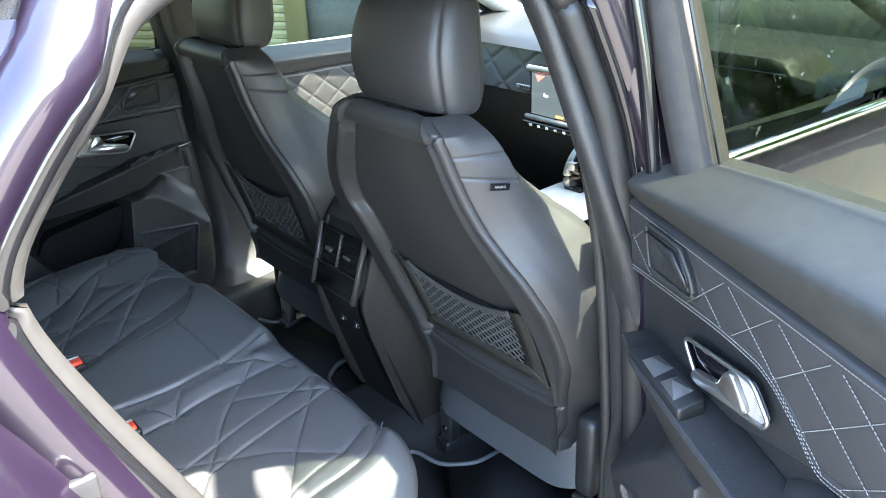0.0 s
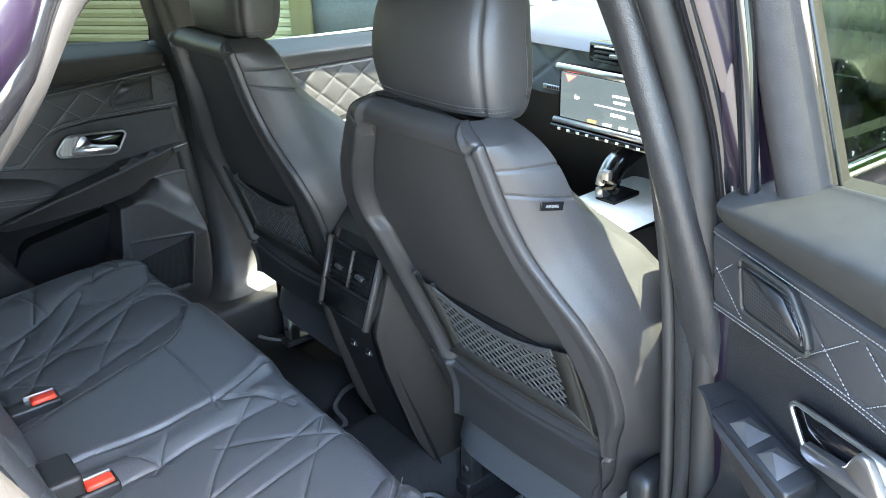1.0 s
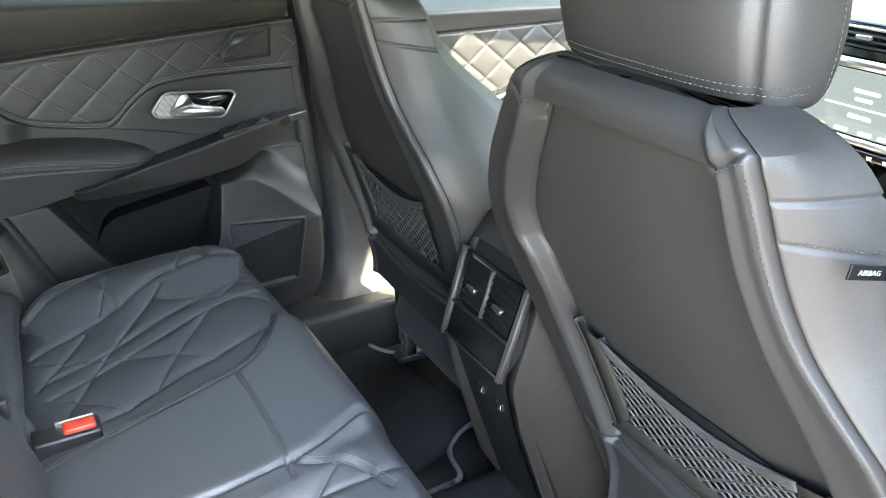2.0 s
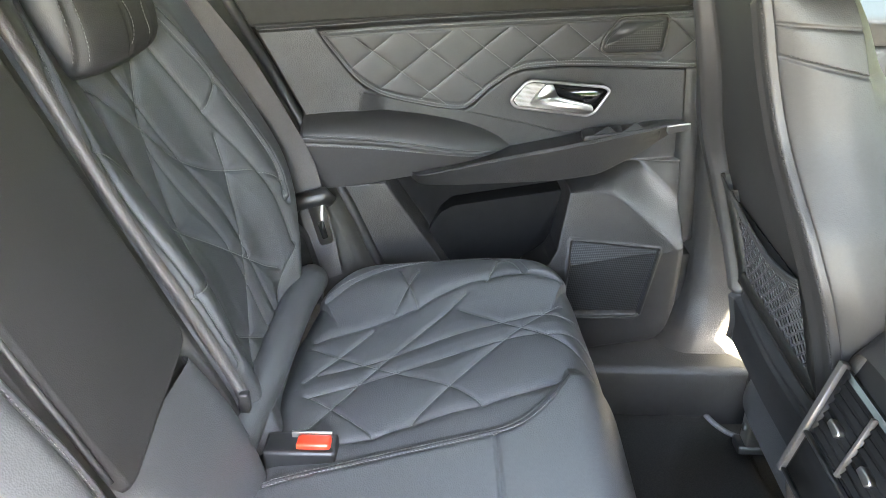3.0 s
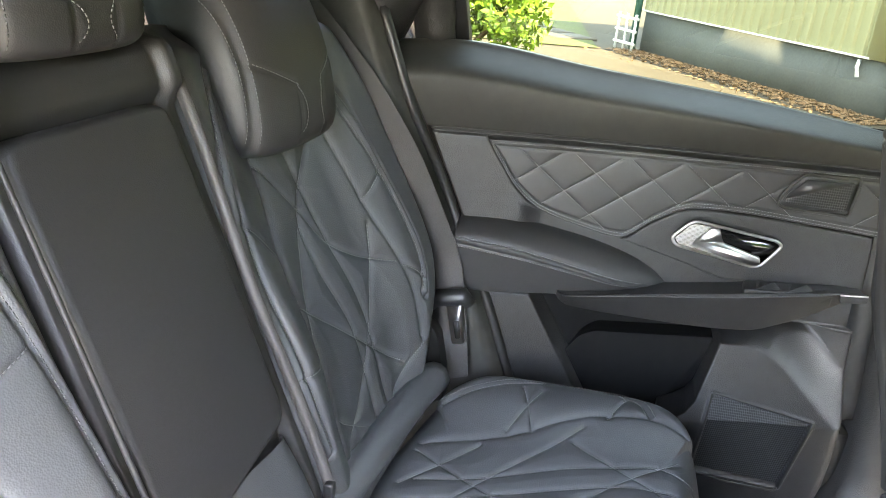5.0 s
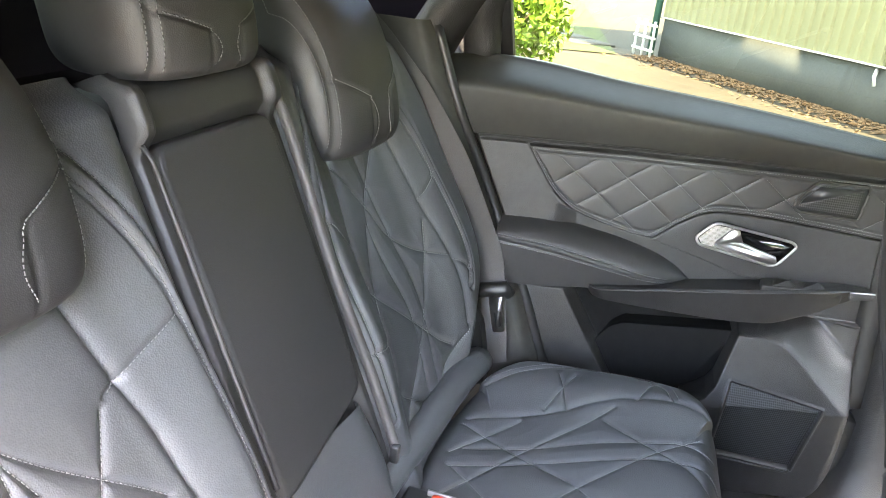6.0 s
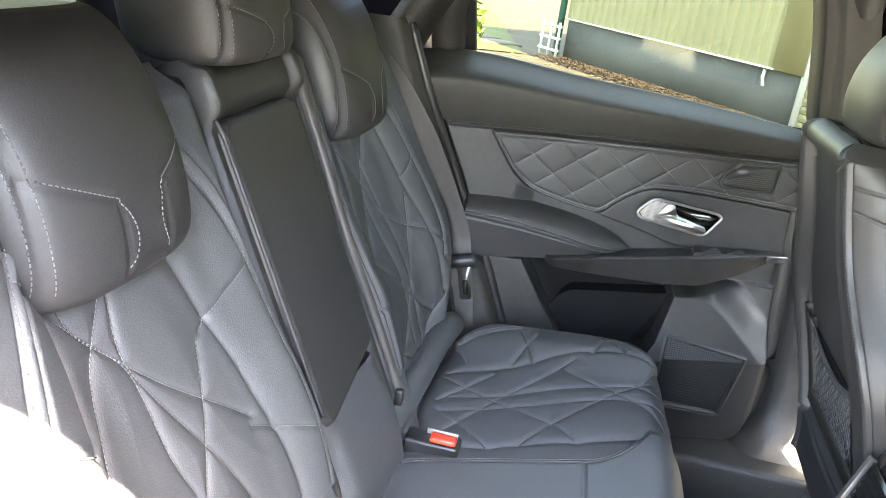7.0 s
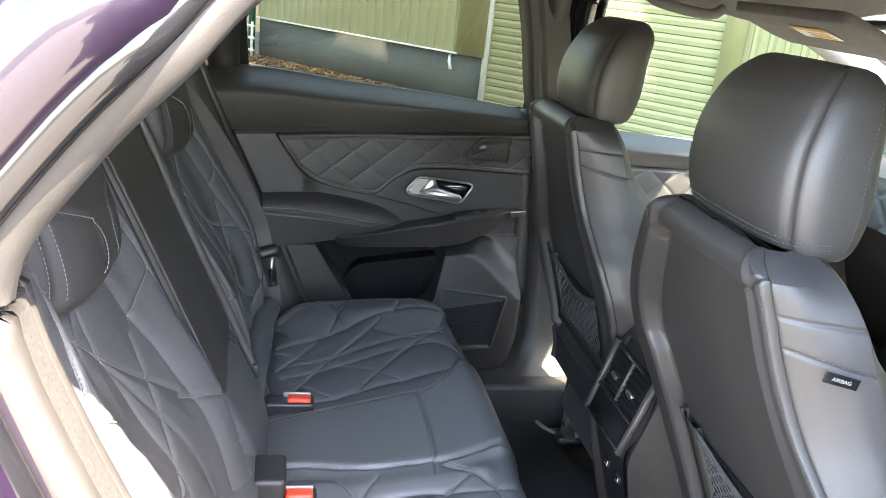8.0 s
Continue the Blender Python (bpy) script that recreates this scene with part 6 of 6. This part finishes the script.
part("bezel", tube([(0.986, -0.71, 1.01), (0.986, -0.695, 1.09), (0.986, -0.61, 1.08), (0.986, -0.59, 1.015), (0.986, -0.71, 1.01)], 0.004, 6), SATIN, corner)

# ---- mats, visor, handle ----
for sg in (1, -1):
    mat = thing("floor_mat", "black carpet floor mat with a piped edge", "floor mat", "floor mats")
    o = rounded([(x, sg * y) for x, y in ((-0.06, 0.15), (-0.06, 0.69), (0.17, 0.705), (0.225, 0.70), (0.240, 0.635), (0.275, 0.592), (0.37, 0.60), (0.40, 0.50), (0.40, 0.33), (0.36, 0.285), (0.27, 0.285), (0.205, 0.235), (0.195, 0.15))], 0.028)
    o = o if sg < 0 else o[::-1]
    part("carpet_pad", slab(o, lambda a, b, w: (a, b, 0.318 - w), 0.012, 0.004), CARPET, mat)
    part("edge_piping", tube([(a, b, 0.318) for a, b in o + o[:1]], 0.006, 8), PIPING, mat, "grey piped edge")
visor = thing("sun_visor", "grey folded sun visor with a warning label", "sun visor")
part("blade", slab(rounded([(0.46, 0.10), (0.46, 0.50), (0.61, 0.52), (0.63, 0.12)], 0.03), lambda a, b, w: (a, b, 1.415 - 0.35 * (a - 0.46) + w), 0.02, 0.008), HEADLINER, visor)
lab = part("warning_label", slab([(0.50, 0.22), (0.50, 0.34), (0.545, 0.34), (0.545, 0.22)], lambda a, b, w: (a, b, 1.4125 - 0.35 * (a - 0.46) + w), 0.001, 0), LABEL_WHITE, visor, "white warning label")
AMBER = material("amber_print", (0.75, 0.42, 0.05), 0.5, vary=0.03)
part("label_band", slab([(0.500, 0.22), (0.500, 0.34), (0.510, 0.34), (0.510, 0.22)], lambda a, b, w: (a, b, 1.4115 - 0.35 * (a - 0.46) + w), 0.0005, 0), AMBER, lab)
for k in range(3):
    part("text_bar", slab([(0.518 + 0.009 * k, 0.23), (0.518 + 0.009 * k, 0.30), (0.522 + 0.009 * k, 0.30), (0.522 + 0.009 * k, 0.23)], lambda a, b, w: (a, b, 1.4115 - 0.35 * (a - 0.46) + w), 0.0005, 0), AMBER, lab)
grab = thing("grab_handle", "grey roof grab handle", "grab handle")
part("grip", tube(spline([(0.30, 0.615, 1.44), (0.34, 0.60, 1.415), (0.46, 0.60, 1.40), (0.50, 0.61, 1.415)], 0.02), 0.012, 10), HEADLINER, grab)

# ---- outside ----
ground = setting("ground", "brown weathered yard surface reaching the horizon", "ground")
part("yard", sheet(lambda u, v: (-400 + 800 * u, -400 + 800 * v, 0 * u), 8, 8), ASPHALT, ground)
apron = setting("pavement", "pale sunlit concrete apron beside the parked car", "pavement")
part("concrete_slab", box(-9.0, 12.0, -9.0, -0.98, -0.05, 0.012, 0.006), CONCRETE, apron)
E0, EX, EN = np.array((1.78, 8.37)), np.array((0.645, -0.764)), np.array((-0.764, -0.645))


def wall_pt(s, z, out):
    """Along the building's face: s metres from the shutter's near jamb, out from it."""
    p = E0 + EX * s + EN * out
    return p[0], p[1], z


def wall_box(s0, s1, z0, z1, o0, o1):
    bm = bmesh.new()
    v = [bm.verts.new(wall_pt(s, z, o)) for s in (s0, s1) for z in (z0, z1) for o in (o0, o1)]
    for q in ((0, 1, 3, 2), (4, 6, 7, 5), (0, 4, 5, 1), (2, 3, 7, 6), (0, 2, 6, 4), (1, 5, 7, 3)):
        bm.faces.new([v[i] for i in q])
    bmesh.ops.recalc_face_normals(bm, faces=bm.faces[:])
    return bm


def cladding(s0, s1, z0, z1):
    """Trapezoid ribbed sheet."""
    prof, s = [], s0
    while s < s1:
        prof += [(s, 0.0), (s + 0.075, 0.0), (s + 0.095, 0.028), (s + 0.130, 0.028), (s + 0.15, 0.0)]
        s += 0.15
    v, f = [], []
    for a, o in prof:
        v += [wall_pt(a, z0, 0.03 + o), wall_pt(a, z1, 0.03 + o)]
    for k in range(len(prof) - 1):
        f.append((2 * k, 2 * k + 2, 2 * k + 3, 2 * k + 1))
    return v, f


shed = thing("industrial_building", "cream ribbed metal building with a grey plinth", "building")
part("plinth", wall_box(-4.25, -0.02, 0, 0.56, -0.3, 0.0), PLINTH, shed)
part("plinth", wall_box(2.78, 9.0, 0, 0.56, -0.3, 0.0), PLINTH, shed)
part("ribbed_wall", cladding(-4.25, -0.45, 0.56, 4.2), CREAM, shed, smooth=False)
part("ribbed_wall", cladding(2.95, 9.0, 0.56, 4.2), CREAM, shed, smooth=False)
part("corner_flashing", wall_box(-0.45, -0.03, 0.55, 4.2, -0.1, 0.065), CREAM, shed)
part("jamb_flashing", wall_box(2.76, 2.97, 0.0, 4.2, -0.1, 0.075), CREAM, shed)
part("door_track", wall_box(-0.05, 0.0, 0, 4.2, -0.1, 0.05), WHITE_METAL, shed)
part("drip_edge", wall_box(-4.25, -0.42, 0.545, 0.565, -0.02, 0.07), WHITE_METAL, shed)
part("roof_edge", wall_box(-4.3, 9.0, 4.2, 4.5, -6, 0.3), CREAM, shed)
part("inner_wall", wall_box(-4.2, 9.0, 0.0, 4.3, -6, -0.35), PLINTH, shed)
part("spout", tube([wall_pt(-0.55, 0.52, 0.03), wall_pt(-0.50, 0.45, 0.10), wall_pt(-0.47, 0.36, 0.10)], 0.02, 8), WHITE_METAL, shed)
sh = thing("roller_shutter", "cream slatted metal roller shutter, closed", "roller shutter")
SLAT = [(0.0, 0.0), (0.004, 0.012), (0.045, 0.020), (0.078, 0.014), (0.083, 0.0)]
v, f = [], []
for z, o in SLAT:
    v += [wall_pt(0.0, z, o - 0.02), wall_pt(2.76, z, o - 0.02)]
for k in range(len(SLAT) - 1):
    f.append((2 * k, 2 * k + 1, 2 * k + 3, 2 * k + 2))
first = part("slat", (v, f), CREAM, sh, smooth=False)
for k in range(1, 48):
    o = new("slat", first.data)
    o.parent, o.location = sh, (0, 0, 0.085 * k)
LATTICE = thing("pipe_guard", "pale lattice guard round the foot of a downpipe", "lattice guard")
for k in range(3):
    part("rail", tube([wall_pt(-4.55, 0.10 + 0.17 * k, 0.25), wall_pt(-4.05, 0.10 + 0.17 * k, 0.25)], 0.022, 6), WHITE_METAL, LATTICE)
for k in range(3):
    part("upright", tube([wall_pt(-4.5 + 0.2 * k, 0.0, 0.25), wall_pt(-4.5 + 0.2 * k, 0.5, 0.25)], 0.022, 6), WHITE_METAL, LATTICE)
pipe = thing("downpipe", "green plastic downpipe at the building's corner", "downpipe")
part("pipe", tube([wall_pt(-4.33, 0.0, 0.08), wall_pt(-4.33, 4.2, 0.08)], 0.05, 12), GREEN_PIPE, pipe)
lawn = setting("lawn", "sunlit grass beyond the yard", "grass")
part("turf", sheet(lambda u, v: (-14 + 12.5 * u - 3 * v, 11.5 + 14 * v + 1.2 * np.sin(6 * u), 0.015 + 0 * u), 30, 30), GRASS, lawn)
path = setting("pavement", "grey slab path through the grass", "pavement")
for k in range(9):
    part("slab", wall_box(-5.6 - 0.62 * k, -5.05 - 0.62 * k, 0.0, 0.03, 0.2, 0.9), SLAB, path)
rng = np.random.default_rng(5)


def leaves(n, at, size, tilt=1.0):
    """Small bent leaves (four triangles each) at the places that at() gives."""
    v, f = [], []
    for _ in range(n):
        c = np.array(at())
        d = rng.normal(size=3)
        d[2] *= tilt
        d /= np.linalg.norm(d)
        e = np.cross(d, rng.normal(size=3))
        e[2] *= tilt
        e /= np.linalg.norm(e) + 1e-9
        g = size * rng.uniform(0.6, 1.3)
        k = len(v)
        v += [c - d * g, c + e * g * 0.5, c + d * g, c - e * g * 0.5, c + np.cross(d, e) * g * 0.18]
        f += [(k, k + 1, k + 4), (k + 1, k + 2, k + 4), (k + 2, k + 3, k + 4), (k + 3, k, k + 4)]
    return v, f


litter = thing("leaf_litter", "brown dry leaves along the foot of the wall", "leaves", kind="stuff")
part("leaves", leaves(2500, lambda: wall_pt(rng.uniform(-4.3, 0.1), 0.012, 0.02 + abs(rng.normal()) * 0.28), 0.035, 0.2), LITTER, litter)
shrub = thing("shrub", "bright green leafy shrub in sunlight", "shrub")
blobs = [(np.array((-2.6 + rng.uniform(-1.0, 0.75), 7.6 + rng.uniform(-0.7, 0.7), 0.55 + rng.uniform(-0.2, 0.7))), rng.uniform(0.25, 0.45)) for _ in range(22)]


def in_shrub():
    c, r = blobs[rng.integers(len(blobs))]
    d = rng.normal(size=3)
    return c + r * d / np.linalg.norm(d) * rng.uniform(0.6, 1.05)


tagged(part("foliage", leaves(9000, in_shrub, 0.05), LEAF, shrub), kind="stuff")
for c, r in blobs[:12]:
    part("stem", tube([(-2.6, 7.6, 0), (-2.6 + 0.5 * (c[0] + 2.6), 7.6 + 0.5 * (c[1] - 7.6), 0.5 * c[2]), tuple(c)], [0.03, 0.02, 0.008], 6), BARK, shrub)
# trees on the camera's side and ahead, whose crowns show in reflections and through the screens
def tree(x, y, h, seed):
    t = thing("tree", "broad leafy tree with a dense green crown", "tree", "trees round the yard")
    g = np.random.default_rng(seed)
    part("trunk", tube([(x, y, 0), (x + 0.1, y, h * 0.3), (x, y + 0.15, h * 0.6)], [0.22, 0.17, 0.08], 10), BARK, t)
    bl = [(np.array((x, y, h * 0.65)) + g.normal(size=3) * np.array((1.3, 1.3, 1.0)) * h * 0.16, g.uniform(0.6, 1.1) * h * 0.13) for _ in range(18)]
    for c, r in bl[:8]:
        part("limb", tube([(x, y, h * 0.4), tuple(c)], [0.09, 0.03], 6), BARK, t)

    def at():
        c, r = bl[g.integers(len(bl))]
        d = g.normal(size=3)
        return c + r * d / np.linalg.norm(d) * g.uniform(0.5, 1.05)
    tagged(part("crown", leaves(5000, at, 0.16), LEAF, t), kind="stuff")


tree(11.0, 3.0, 7.0, 11), tree(10.0, -7.5, 7.5, 12), tree(-9, 16.0, 8.0, 13)
hedge = thing("hedge", "tall dark green hedge across the end of the yard", "hedge", kind="stuff")
part("foliage", leaves(36000, lambda: (15 + 1.2 * rng.normal() * 0.6, rng.uniform(-24, 5), abs(rng.uniform(0, 7.5) + 0.4 * rng.normal())), 0.24), LEAF, hedge)
